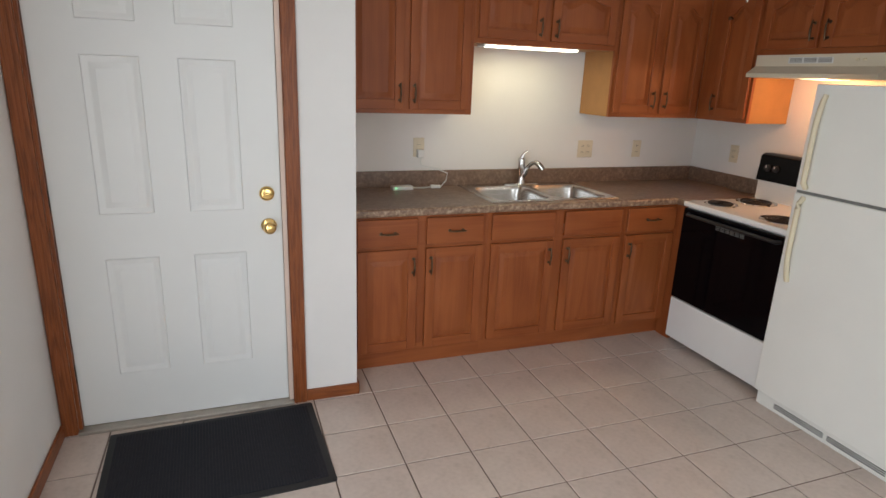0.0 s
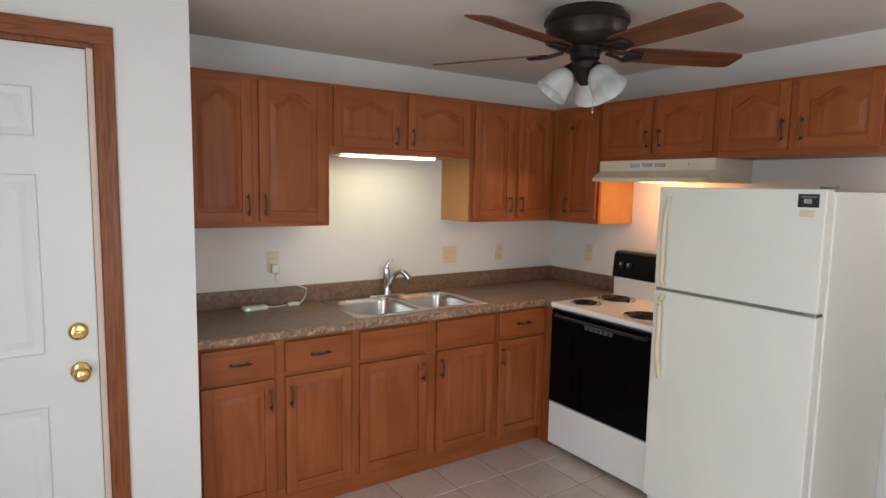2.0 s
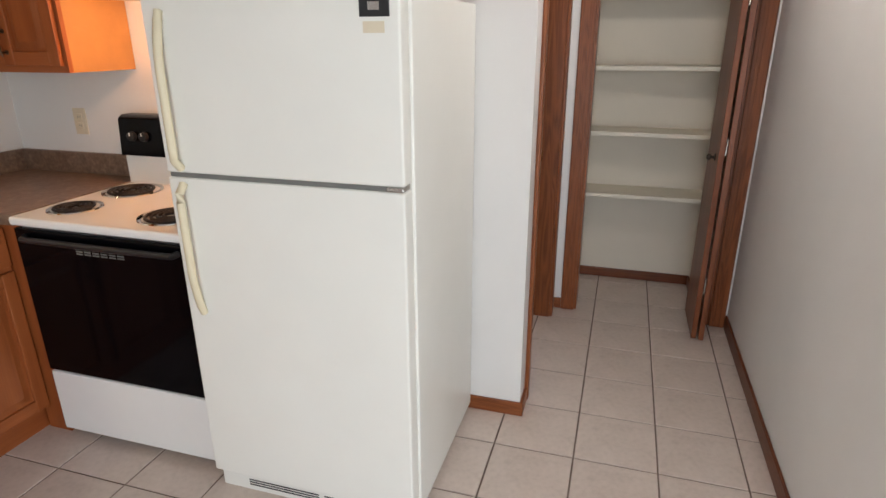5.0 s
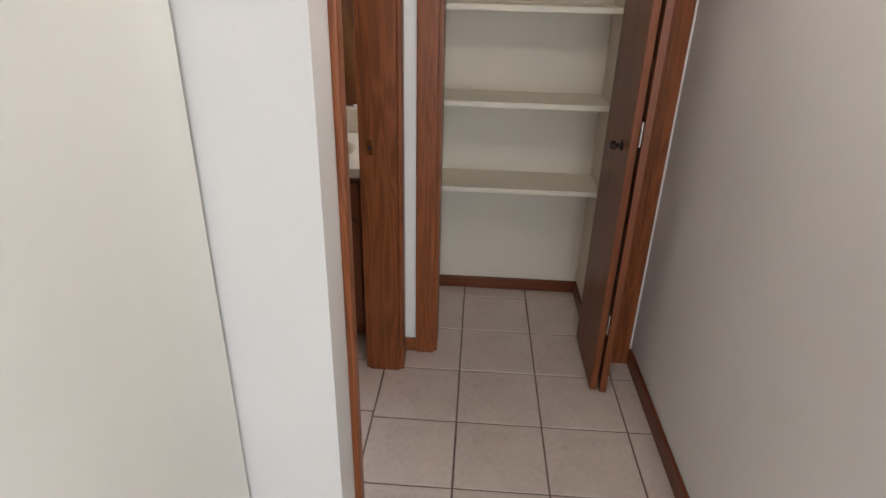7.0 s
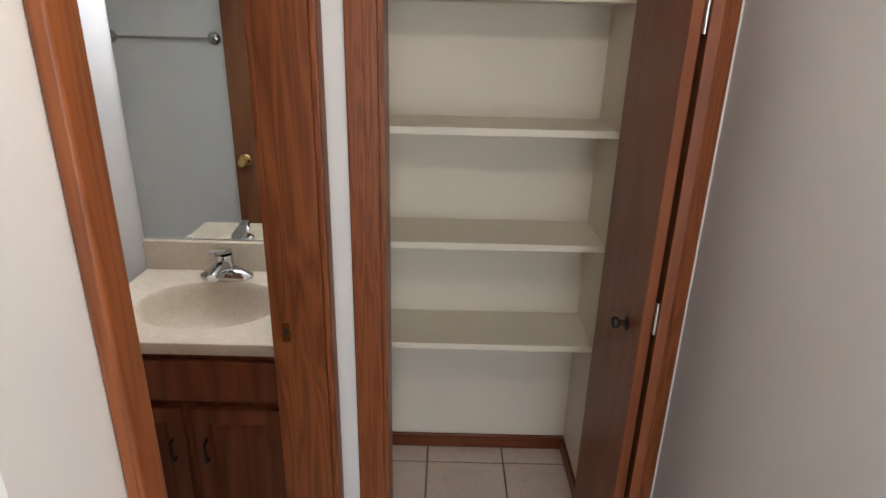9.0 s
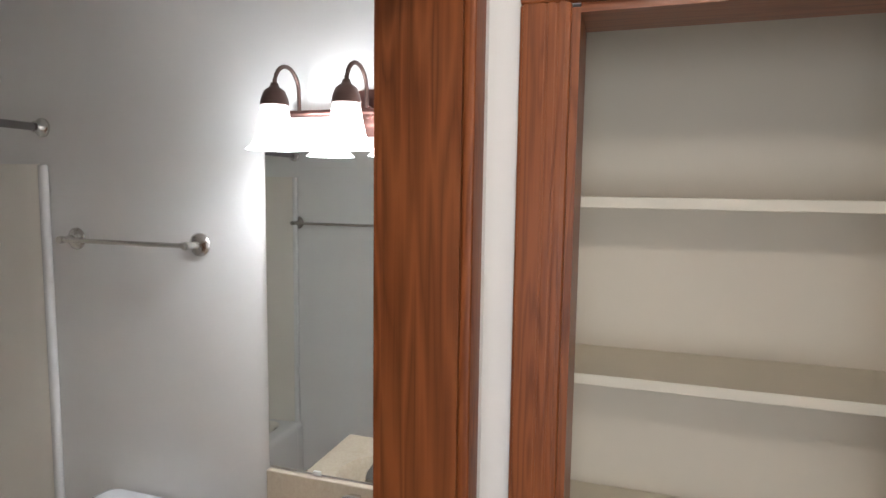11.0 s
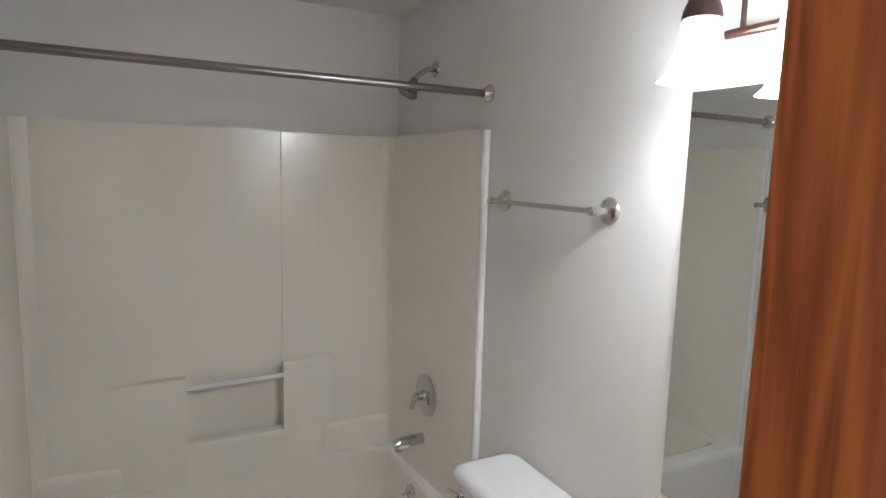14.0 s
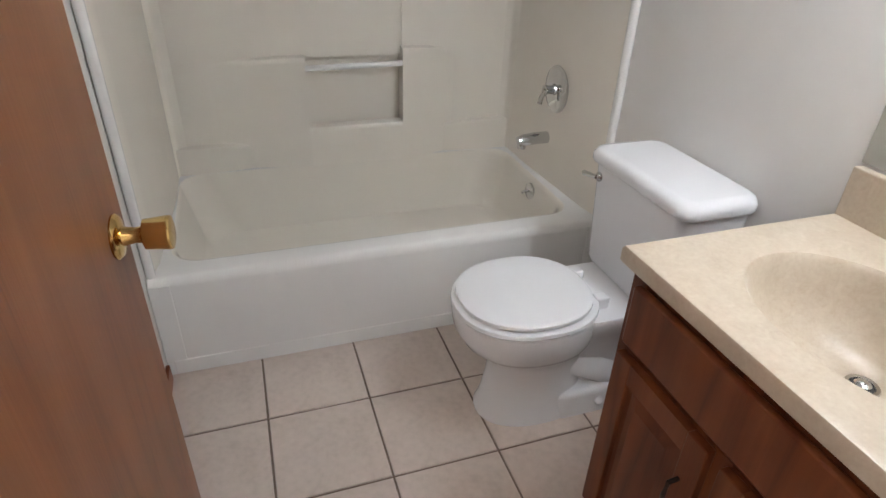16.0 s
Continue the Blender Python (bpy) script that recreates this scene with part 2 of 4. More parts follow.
_ma.operation, _ma.inputs[1].default_value, _ma.inputs[2].default_value = "MULTIPLY_ADD", 5.0, 0.5
_t.links.new(_mr.outputs[0], _pw.inputs[0])
_t.links.new(_pw.outputs[0], _ma.inputs[0])
_t.links.new(_ma.outputs[0], _t.nodes["Principled BSDF"].inputs["Emission Strength"])
_mx = put(_t, "ShaderNodeMixShader", Fac=0.48)
_t.links.new(_t.nodes["Principled BSDF"].outputs[0], _mx.inputs[1])
_t.links.new(_t.nodes.new("ShaderNodeBsdfTransparent").outputs[0], _mx.inputs[2])
_t.links.new(_mx.outputs[0], _t.nodes["Material Output"].inputs["Surface"])
TUBEGLOW = glow("lit_tube_cover", (1.0, 0.93, 0.72), 7.0)
GREENLED = glow("green_led", (0.1, 1.0, 0.25), 4.0)
MIRROR, _t, _b = nodes_of("mirror_silver")
_b.inputs["Base Color"].default_value, _b.inputs["Metallic"].default_value, _b.inputs["Roughness"].default_value = (0.86, 0.88, 0.86, 1), 1.0, 0.015

# ---- mesh helpers ----


def box(bm, x0, x1, y0, y1, z0, z1, bev=0.0, seg=2):
    made = bmesh.ops.create_cube(bm, size=1)["verts"]
    for v in made:
        v.co = Vector(((x0 + x1) / 2 + v.co.x * (x1 - x0), (y0 + y1) / 2 + v.co.y * (y1 - y0), (z0 + z1) / 2 + v.co.z * (z1 - z0)))
    if bev:
        edges = list({e for v in made for e in v.link_edges})
        bmesh.ops.bevel(bm, geom=edges, offset=bev, segments=seg, profile=0.5, affect="EDGES")
    return bm


def cyl(bm, a, b, r0, r1=None, seg=20):
    a, b = Vector(a), Vector(b)
    m = Matrix.Translation((a + b) / 2) @ (b - a).to_track_quat("Z", "Y").to_matrix().to_4x4()
    bmesh.ops.create_cone(bm, cap_ends=True, segments=seg, radius1=r0, radius2=r0 if r1 is None else r1, depth=(b - a).length, matrix=m)
    return bm


def loft(bm, loops, caps=True, closed=True):
    rows = [[bm.verts.new(p) for p in lp] for lp in loops]
    n = len(rows[0])
    for a, b in zip(rows, rows[1:]):
        for i in range(n if closed else n - 1):
            j = (i + 1) % n
            bm.faces.new((a[i], a[j], b[j], b[i]))
    if caps:
        bm.faces.new(rows[0][::-1])
        bm.faces.new(rows[-1])
    return bm


def lathe(bm, profile, origin, axis=(0, 0, 1), seg=24, caps=True):
    o, q = Vector(origin), Vector(axis).to_track_quat("Z", "Y")
    return loft(bm, [[o + q @ Vector((r * math.cos(2 * math.pi * i / seg), r * math.sin(2 * math.pi * i / seg), h)) for i in range(seg)] for r, h in profile], caps)


def tube(bm, pts, r, seg=10):
    pts = [Vector(p) for p in pts]
    loops = []
    up = Vector((0.123, 0.31, 0.94)).normalized()
    for i, p in enumerate(pts):
        d = (pts[min(i + 1, len(pts) - 1)] - pts[max(i - 1, 0)]).normalized()
        s = d.cross(up).normalized()
        u = s.cross(d)
        rad = r[i] if isinstance(r, (list, tuple)) else r
        loops.append([p + rad * (math.cos(2 * math.pi * k / seg) * s + math.sin(2 * math.pi * k / seg) * u) for k in range(seg)])
    return loft(bm, loops)


def arc(c, r, a0, a1, u, v, n=10):
    """Points on an arc about c in the plane of u and v, from angle a0 to a1 in degrees."""
    c, u, v = Vector(c), Vector(u), Vector(v)
    return [c + r * (math.cos(radians(a0 + (a1 - a0) * i / n)) * u + math.sin(radians(a0 + (a1 - a0) * i / n)) * v) for i in range(n + 1)]


def rr(x0, x1, y0, y1, r, z, n=6):
    """A rounded rectangle at height z."""
    out = []
    for cx, cy, a in ((x1 - r, y1 - r, 0), (x0 + r, y1 - r, 90), (x0 + r, y0 + r, 180), (x1 - r, y0 + r, 270)):
        out += [Vector((cx + r * math.cos(radians(a + 90 * i / n)), cy + r * math.sin(radians(a + 90 * i / n)), z)) for i in range(n + 1)]
    return out


def oval(cx, cy, a, b, z, n=48, p=2.0):
    out = []
    for i in range(n):
        c, s = math.cos(2 * math.pi * i / n), math.sin(2 * math.pi * i / n)
        out.append(Vector((cx + a * math.copysign(abs(c) ** (2 / p), c), cy + b * math.copysign(abs(s) ** (2 / p), s), z)))
    return out


def cast(x0, x1, y0, y1, cx, cy, z, n=48):
    """A rectangle's outline, met by n rays from (cx, cy); the rays nearest to the corners go into them."""
    out = []
    for i in range(n):
        c, s = math.cos(2 * math.pi * i / n), math.sin(2 * math.pi * i / n)
        k = min(((x1 if c > 0 else x0) - cx) / c if abs(c) > 1e-9 else 1e9, ((y1 if s > 0 else y0) - cy) / s if abs(s) > 1e-9 else 1e9)
        out.append(Vector((cx + k * c, cy + k * s, z)))
    for px, py in ((x0, y0), (x0, y1), (x1, y0), (x1, y1)):
        near = min(out, key=lambda q: (q.x - px) ** 2 + (q.y - py) ** 2)
        near.x, near.y = px, py
    return out


def part(name, bm, material, parent, label=""):
    """Links a bmesh as one mesh object, under a thing or a part, or on its own."""
    me = bpy.data.meshes.new(name)
    bmesh.ops.recalc_face_normals(bm, faces=bm.faces)
    bm.to_mesh(me)
    bm.free()
    me.materials.append(material)
    me.shade_smooth()
    me.set_sharp_from_angle(angle=radians(46))
    ob = new(name, me)
    if len(me.polygons) > 6:
        ob.modifiers.new("even_normals", "WEIGHTED_NORMAL").keep_sharp = True
    if parent:
        ob.parent = parent
    if label:
        ob["label"] = label
    return ob


def thing(name, m, label, category, group=""):
    ob = new(name)
    ob.empty_display_size = 0.1
    ob.matrix_world = m
    return tagged(ob, label, category, group)


def setting(name, bm, material, label="", category=""):
    return tagged(part(name, bm, material, None), label, category, kind="structure")


def B(*a, **k):
    return box(bmesh.new(), *a, **k)


EAST = -90  # turn of a unit whose front faces west


def at(x, y, z, turn=0):
    return pose(x, y, z, 0, 0, turn)


# ---- shell ----
H = 2.335


def boxes(*rows):
    bm = bmesh.new()
    for r in rows:
        box(bm, *r)
    return bm


setting("wall_north", boxes((-2.79, 1.77, 0.0, 0.12, -0.02, H)), WALL, "off-white painted kitchen and bathroom wall", "wall")
setting("wall_entry", boxes((-4.12, -3.935, -0.82, -0.70, -0.02, H), (-3.005, -2.69, -0.82, -0.70, -0.02, H), (-3.935, -3.005, -0.82, -0.70, 2.065, H)), WALL, "off-white wall round the entry door", "wall")
setting("wall_jog", boxes((-2.79, -2.69, -0.70, 0.0, -0.02, H)), WALL, "short off-white wall beside the counter", "wall")
setting("wall_west", boxes((-4.12, -4.0, -2.4, -0.82, -0.02, H), (-4.12, -4.0, -7.1, -4.0, -0.02, H), (-4.12, -4.0, -4.0, -2.4, -0.02, 0.15), (-4.12, -4.0, -4.0, -2.4, 2.05, H)), WALL, "off-white wall beside the entry door", "wall")
setting("wall_kitchen_east", boxes((0.0, 0.13, -2.418, 0.0, -0.02, H)), WALL, "off-white wall behind fridge and range", "wall")
setting("wall_bath_south", boxes((0.972, 1.115, -2.418, -2.303, -0.02, H), (1.115, 1.77, -2.418, -2.303, -0.02, H), (0.13, 0.157, -2.418, -2.303, -0.02, H), (0.157, 0.972, -2.418, -2.303, 2.035, H)), WALL, "off-white wall round the bathroom doorway", "wall")
setting("wall_bath_east", boxes((1.65, 1.77, -2.303, 0.0, -0.02, H)), WALL, "off-white bathroom wall behind the vanity", "wall")
setting("wall_hall_south", boxes((-0.95, 1.115, -3.482, -3.362, -0.02, H)), WALL, "off-white hallway wall", "wall")
setting("wall_living_east", boxes((-0.95, -0.83, -7.1, -3.482, -0.02, H)), WALL, "off-white living room wall", "wall")
setting("wall_living_south", boxes((-4.12, -3.3, -7.1, -6.98, -0.02, H), (-1.3, -0.83, -7.1, -6.98, -0.02, H), (-3.3, -1.3, -7.1, -6.98, -0.02, 0.18), (-3.3, -1.3, -7.1, -6.98, 2.12, H)), WALL, "off-white living room wall with a window opening", "wall")
setting("wall_pantry", boxes((1.115, 1.23, -2.545, -2.418, -0.02, H), (1.115, 1.23, -3.482, -3.275, -0.02, H), (1.115, 1.23, -3.275, -2.545, 2.005, H)), WALL, "off-white wall round the pantry opening", "wall")
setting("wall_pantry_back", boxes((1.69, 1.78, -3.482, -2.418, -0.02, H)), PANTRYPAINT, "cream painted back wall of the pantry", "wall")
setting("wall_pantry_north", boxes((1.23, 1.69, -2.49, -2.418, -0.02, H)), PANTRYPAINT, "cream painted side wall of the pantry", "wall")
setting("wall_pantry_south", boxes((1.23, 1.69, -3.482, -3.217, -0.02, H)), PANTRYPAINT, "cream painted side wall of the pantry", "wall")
setting("ceiling", boxes((-4.12, 1.78, -7.1, 0.12, H, H + 0.1)), CEIL, "greyish white textured ceiling", "ceiling")
floor = setting("floor", boxes((-4.12, 1.78, -3.482, 0.12, -0.06, -0.004)), GROUT, "beige ceramic tile floor with brown grout", "floor")
setting("living_floor", boxes((-4.12, -0.83, -7.1, -3.486, -0.06, 0.0)), CARPET, "tan carpet floor of the living room", "floor")
setting("ground", boxes((-400, 400, -400, 400, -0.4, -0.3)), plain("grass_ground", (0.06, 0.085, 0.03), 0.95, vary=0.3, scale=0.5), "green ground outside the house", "ground")


def casing(name, m, width, height, w=0.058, t=0.017, label="stained oak door casing", ribbed=True, first=None):
    """Two uprights and a head, moulded; local x along the wall, y out of it (negative), z up."""
    bm = bmesh.new()
    for x0, x1 in ((-(first or w), 0.0), (width, width + w)):
        box(bm, x0, x1, -t, 0, 0, height, 0.004)
        inner = x1 if x0 < 0 else x0
        k = -1 if x0 < 0 else 1
        if ribbed:
            for r0, r1 in ((0.008, 0.018), (0.022, 0.034), (0.038, w - 0.005)):
                box(bm, *sorted((inner + k * r0, inner + k * r1)), -t - 0.001, -t + 0.004, 0, height, 0.001)
    ob = part(name, bm, TRIM, None)
    ob.matrix_world = m
    hd = part("head", B(-(first or w), width + w, -t - 0.001, 0, height, height + w, bev=0.004), TRIMX, ob)
    return tagged(ob, label, "door casing", kind="structure")


# bathroom doorway, its lining and stops
casing("trim_bath_door", at(0.157, -2.418, 0), 0.815, 2.035, ribbed=False, first=0.040)
casing("trim_bath_inside", pose(0.972, -2.303, 0, 0, 0, 180), 0.815, 2.035, ribbed=False)
setting("door_frame_bath", boxes((0.966, 0.980, -2.4185, -2.3025, 0.0, 2.03), (0.149, 0.163, -2.4185, -2.3025, 0.0, 2.03)), JAMB, "stained oak jamb of the bathroom doorway", "door frame")
setting("door_head_bath", boxes((0.163, 0.966, -2.4185, -2.3025, 2.02, 2.036)), TRIMX, "stained oak head of the bathroom doorway", "door frame")
plate = thing("strike_plate", at(0.9655, -2.325, 0.915), "small worn brass strike plate on the oak jamb", "strike plate")
part("plate", B(-0.0015, 0.0, -0.011, 0.011, -0.026, 0.026, bev=0.0006), BRASS, plate)
part("latch_hole", B(-0.0022, -0.0012, -0.005, 0.004, -0.009, 0.009), BLACK, plate)
# pantry opening
casing("trim_pantry", at(1.115, -2.545, 0, EAST), 0.73, 2.005, 0.076, label="stained oak casing round the pantry opening")
setting("door_frame_pantry", boxes((1.1145, 1.2305, -2.557, -2.543, 0.0, 2.0), (1.1145, 1.2305, -3.277, -3.263, 0.0, 2.0)), TRIM, "stained oak lining of the pantry opening", "door frame")
setting("door_head_pantry", boxes((1.1145, 1.2305, -3.263, -2.557, 1.992, 2.006)), TRIMY, "stained oak head of the pantry opening", "door frame")
# entry door trim
casing("trim_entry_door", at(-3.935, -0.82, 0), 0.93, 2.065, 0.062)
setting("door_frame_entry", boxes((-3.9355, -3.921, -0.8205, -0.70, 0.0, 2.06), (-3.019, -3.0045, -0.8205, -0.70, 0.0, 2.06), (-3.921, -3.019, -0.8205, -0.70, 2.05, 2.066)), TRIM, "stained oak jamb of the entry door", "door frame")
# strip laid over the jamb edge, its colour standing in for a daylit slit
setting("weatherstrip", boxes((-3.0268, -3.0072, -0.8225, -0.75, 0.017, 2.049)), LITEDGE, "weatherstrip along the entry door edge, coloured pale for leaking daylight", "weatherstrip")
setting("threshold", B(-3.935, -3.005, -0.85, -0.70, -0.003, 0.016, bev=0.004), ALUM, "worn metal threshold under the entry door", "threshold")


def skirting(name, rows, material, label="stained oak baseboard"):
    bm = bmesh.new()
    for r in rows:
        box(bm, *r, bev=0.004)
    return setting(name, bm, material, label, "baseboard")


skirting("baseboard_entry", [(-2.943, -2.678, -0.833, -0.82, 0.0, 0.062)], TRIMX)
skirting("baseboard_jog", [(-2.69, -2.677, -0.82, -0.625, 0.0, 0.062)], TRIMY)
skirting("baseboard_west", [(-4.0, -3.987, -6.98, -0.84, 0.0, 0.062)], TRIMY)
skirting("baseboard_fridge_wall", [(-0.013, 0.0, -2.432, -2.0, 0.0, 0.062)], TRIMY)
skirting("baseboard_hall", [(-0.012, 0.117, -2.431, -2.418, 0.0, 0.062), (1.03, 1.115, -2.431, -2.418, 0.0, 0.062)], TRIMX)
# hall and pantry baseboards carry their shade in the wood colour
skirting("baseboard_hall_south", [(-0.95, 1.10, -3.362, -3.349, 0.0, 0.075)], SHADEBASEX, "stained oak baseboard along the hallway, shade in its colour")
skirting("baseboard_pantry_end", [(1.102, 1.115, -2.468, -2.419, 0.0, 0.062)], TRIMY)
skirting("baseboard_pantry", [(1.677, 1.69, -3.217, -2.49, 0.0, 0.062)], SHADEBASEY, "stained baseboard at the back of the pantry, shade in its colour")
skirting("baseboard_pantry_side", [(1.27, 1.677, -3.217, -3.204, 0.0, 0.062)], SHADEBASEX)
skirting("baseboard_bath", [(0.13, 0.143, -2.30, -0.86, 0.0, 0.062)], TRIMY)

# ---- entry ----


def raised_panel(bm, x0, x1, z0, z1, y, out=-1, depth=0.010):
    """A moulded field on a flat door: a sunk rim round a raised middle."""
    def lp(i, d):
        return [Vector((x0 + i, y + d * out, z0 + i)), Vector((x1 - i, y + d * out, z0 + i)), Vector((x1 - i, y + d * out, z1 - i)), Vector((x0 + i, y + d * out, z1 - i))]
    loft(bm, [lp(0, 0.0), lp(0.004, depth * 0.7), lp(0.012, depth * 0.75), lp(0.024, -0.0005), lp(0.03, -0.0005), lp(0.052, depth * 0.8)], caps=False)
    f = [bm.verts.new(v) for v in lp(0.052, depth * 0.8)]
    bm.faces.new(f)


def knob_set(parent, name, m, material, round_ball=True):
    k = part(name, lathe(bmesh.new(), [(0.001, 0.0), (0.033, 0.0), (0.034, 0.004), (0.029, 0.009), (0.014, 0.012), (0.0125, 0.03), (0.016, 0.036), (0.026, 0.042), (0.0285, 0.054), (0.025, 0.066), (0.017, 0.071), (0.001, 0.072)] if round_ball else
             [(0.001, 0.0), (0.034, 0.0), (0.035, 0.003), (0.030, 0.008), (0.015, 0.011), (0.012, 0.028), (0.013, 0.036), (0.0235, 0.041), (0.0265, 0.074), (0.0255, 0.079), (0.018, 0.081), (0.001, 0.0805)], (0, 0, 0), (0, 0, 1), 28), material, parent)
    k.matrix_local = m
    return k


door = tagged(part("door_1", B(-3.9195, -3.028, -0.80, -0.757, 0.018, 2.048, bev=0.002), DOORPAINT, None), "closed white six-panel steel entry door with brass knob", "door", kind="structure")
for x0, x1 in ((-3.752, -3.545), (-3.407, -3.188)):
    for z0, z1 in ((0.255, 0.79), (0.982, 1.612), (1.74, 1.905)):
        bm = bmesh.new()
        raised_panel(bm, x0, x1, z0, z1, -0.8012)
        part("door_panel", bm, DOORPAINT, door)
knob_set(door, "door_knob", pose(-3.085, -0.80, 0.905, 90, 0, 0), BRASS)
dead = part("deadbolt", lathe(bmesh.new(), [(0.001, 0), (0.032, 0), (0.033, 0.006), (0.028, 0.014), (0.020, 0.017), (0.001, 0.017)], (-3.088, -0.80, 1.052), (0, -1, 0), 28), BRASS, door)
part("thumb_turn", B(-3.098, -3.078, -0.832, -0.816, 1.046, 1.058, bev=0.003), BRASS, dead)
for z in (0.28, 1.05, 1.84):
    part("hinge", cyl(bmesh.new(), (-3.924, -0.806, z - 0.045), (-3.924, -0.806, z + 0.045), 0.006, seg=10), BRONZE, door)

mat_ = thing("door_mat", pose(-3.354, -1.18, 0.001, 0, 0, 2.0), "dark charcoal ribbed entry mat with rubber border on tiles", "mat")
part("border", loft(bmesh.new(), [rr(-0.44, 0.44, -0.31, 0.31, 0.012, 0.0), rr(-0.44, 0.44, -0.31, 0.31, 0.012, 0.004), rr(-0.425, 0.425, -0.295, 0.295, 0.01, 0.007)]), RUBBER, mat_)
bm = bmesh.new()
for i in range(66):
    x = -0.405 + i * 0.01245
    box(bm, x - 0.0055, x + 0.0055, -0.278, 0.278, 0.005, 0.0105)
tagged(part("pile", bm, MATTOP, mat_), kind="stuff")

# ---- kitchen cabinets ----


def arch_top(t, rise):
    return 0.0 if abs(t) > 0.86 else rise * (0.5 + 0.5 * math.cos(math.pi * t / 0.86))


def cabinet_door(parent, x0, x1, z0, z1, arched, handle_x=None, handle_z=None, rise=0.05, materials=None):
    """A framed door with a raised field, proud of the face frame at y = 0; arched: a cathedral top."""
    up_, across = materials or (OAK, OAKX)
    w, s, th, n = x1 - x0, 0.05, 0.02, 14
    ris = rise if arched else 0.0

    def opening(i):
        a, b, lo, hi = x0 + s + i, x1 - s - i, z0 + s + i, z1 - s - i - ris
        pts = [(a, lo), (b, lo)]
        for k in range(n + 1):
            t = 1 - 2 * k / n
            pts.append(((a + b) / 2 + t * (b - a) / 2, hi + arch_top(t, ris)))
        return pts
    pn = bmesh.new()
    loft(pn, [[Vector((px, yy, pz)) for px, pz in opening(i)] for i, yy in ((-0.004, -th + 0.011), (0.010, -th + 0.012), (0.014, -th + 0.010), (0.036, -th + 0.003))], caps=False)
    pn.faces.new([pn.verts.new((px, -th + 0.003, pz)) for px, pz in opening(0.036)])
    d = part("door", pn, up_, parent)
    for a, b in ((x0, x0 + s), (x1 - s, x1)):
        part("stile", B(a, b, -th, 0, z0, z1, bev=0.003), up_, d)
    part("rail", B(x0 + s, x1 - s, -th + 0.0008, -0.001, z0, z0 + s, bev=0.002), across, d)
    top = opening(0)[2:]
    part("rail", loft(bmesh.new(), [[Vector((px, -th + 0.0008, pz)), Vector((px, -th + 0.0008, z1 - 0.001)), Vector((px, -0.001, z1 - 0.001)), Vector((px, -0.001, pz))] for px, pz in top]), across, d)
    if handle_x is not None:
        pull(d, handle_x, -th, handle_z, True)
    return d


def pull(parent, x, y, z, upright):
    """A small turned bow pull with two posts."""
    u = Vector((0, 0, 1)) if upright else Vector((1, 0, 0))
    c = Vector((x, y, z))
    bm = bmesh.new()
    for k in (-0.038, 0.038):
        lathe(bm, [(0.009, 0.0), (0.009, 0.002), (0.004, 0.004), (0.004, 0.02)], c + k * u, (0, -1, 0), 10)
    pts = [c + u * (-0.052 + 0.104 * i / 12) + Vector((0, -0.02 - 0.008 * math.sin(math.pi * i / 12), 0)) for i in range(13)]
    tube(bm, pts, [0.0035, 0.005, 0.0035, 0.0045, 0.0045, 0.0055, 0.006, 0.0055, 0.0045, 0.0045, 0.0035, 0.005, 0.0035], 8)
    return part("handle", bm, PULL, parent, "small antique brass bow pull")


def drawer(parent, x0, x1, z0, z1, handled=True):
    bm = bmesh.new()
    box(bm, x0, x1, -0.02, 0, z0, z1, bev=0.005, seg=2)
    d = part("drawer", bm, OAKX, parent)
    if handled:
        pull(d, (x0 + x1) / 2, -0.02, (z0 + z1) / 2, False)
    return d


def cabinet(name, m, w, d, h, label, group, side=None, toe=0.0, slats=()):
    """A carcass with its face frame at y = 0, running back to y = d."""
    c = thing(name, m, label, "cabinet", group)
    if toe:
        for x0, x1 in ((0.0005, 0.016), (w - 0.016, w - 0.0005)):
            part("side", B(x0, x1, 0.019, d, toe, h), side or CABIN, c)
        part("bottom", B(0.016, w - 0.016, 0.019, d, toe, toe + 0.016), side or CABIN, c)
    else:
        part("body", B(0.0005, w - 0.0005, 0.019, d, 0.0, h), side or CABIN, c)
    for x0, x1 in ((0.0003, 0.034), (w - 0.034, w - 0.0003)):
        part("frame_stile", B(x0, x1, 0.0, 0.019, toe, h), OAK, c)
    for x in slats:
        part("frame_stile", B(x - 0.036, x + 0.036, 0.0004, 0.019, toe + 0.03, h - 0.03), OAK, c)
    for z0, z1 in ((h - 0.034, h), (toe, toe + 0.034)) + (((0.688, 0.722),) if toe else ()):
        part("frame_rail", B(0.034, w - 0.034, 0.0002, 0.019, z0, z1), OAKX, c)
    if toe:
        part("toe_board", B(0.0, w, 0.03, 0.043, 0.0, toe), OAKX, c)
    return c


YB, XW = -0.605, -2.675
c = cabinet("base_cabinet", at(-2.672, YB, 0), 0.762, 0.60, 0.875, "oak base cabinet with two drawers over two doors", "base cabinets under the counter", toe=0.10, slats=(0.378,))
for x0, x1, hx in ((0.028, 0.353, 0.33), (0.403, 0.737, 0.428)):
    drawer(c, x0, x1, 0.712, 0.86)
    cabinet_door(c, x0, x1, 0.112, 0.692, False, hx, 0.60)
c = cabinet("base_cabinet", at(-1.910, YB, 0), 0.905, 0.60, 0.875, "oak sink base cabinet with two false fronts and two doors", "base cabinets under the counter", toe=0.10, slats=(0.4525,))
for x0, x1, hx in ((0.024, 0.421, 0.395), (0.488, 0.883, 0.515)):
    drawer(c, x0, x1, 0.712, 0.86, False)
    cabinet_door(c, x0, x1, 0.112, 0.692, False, hx, 0.60)
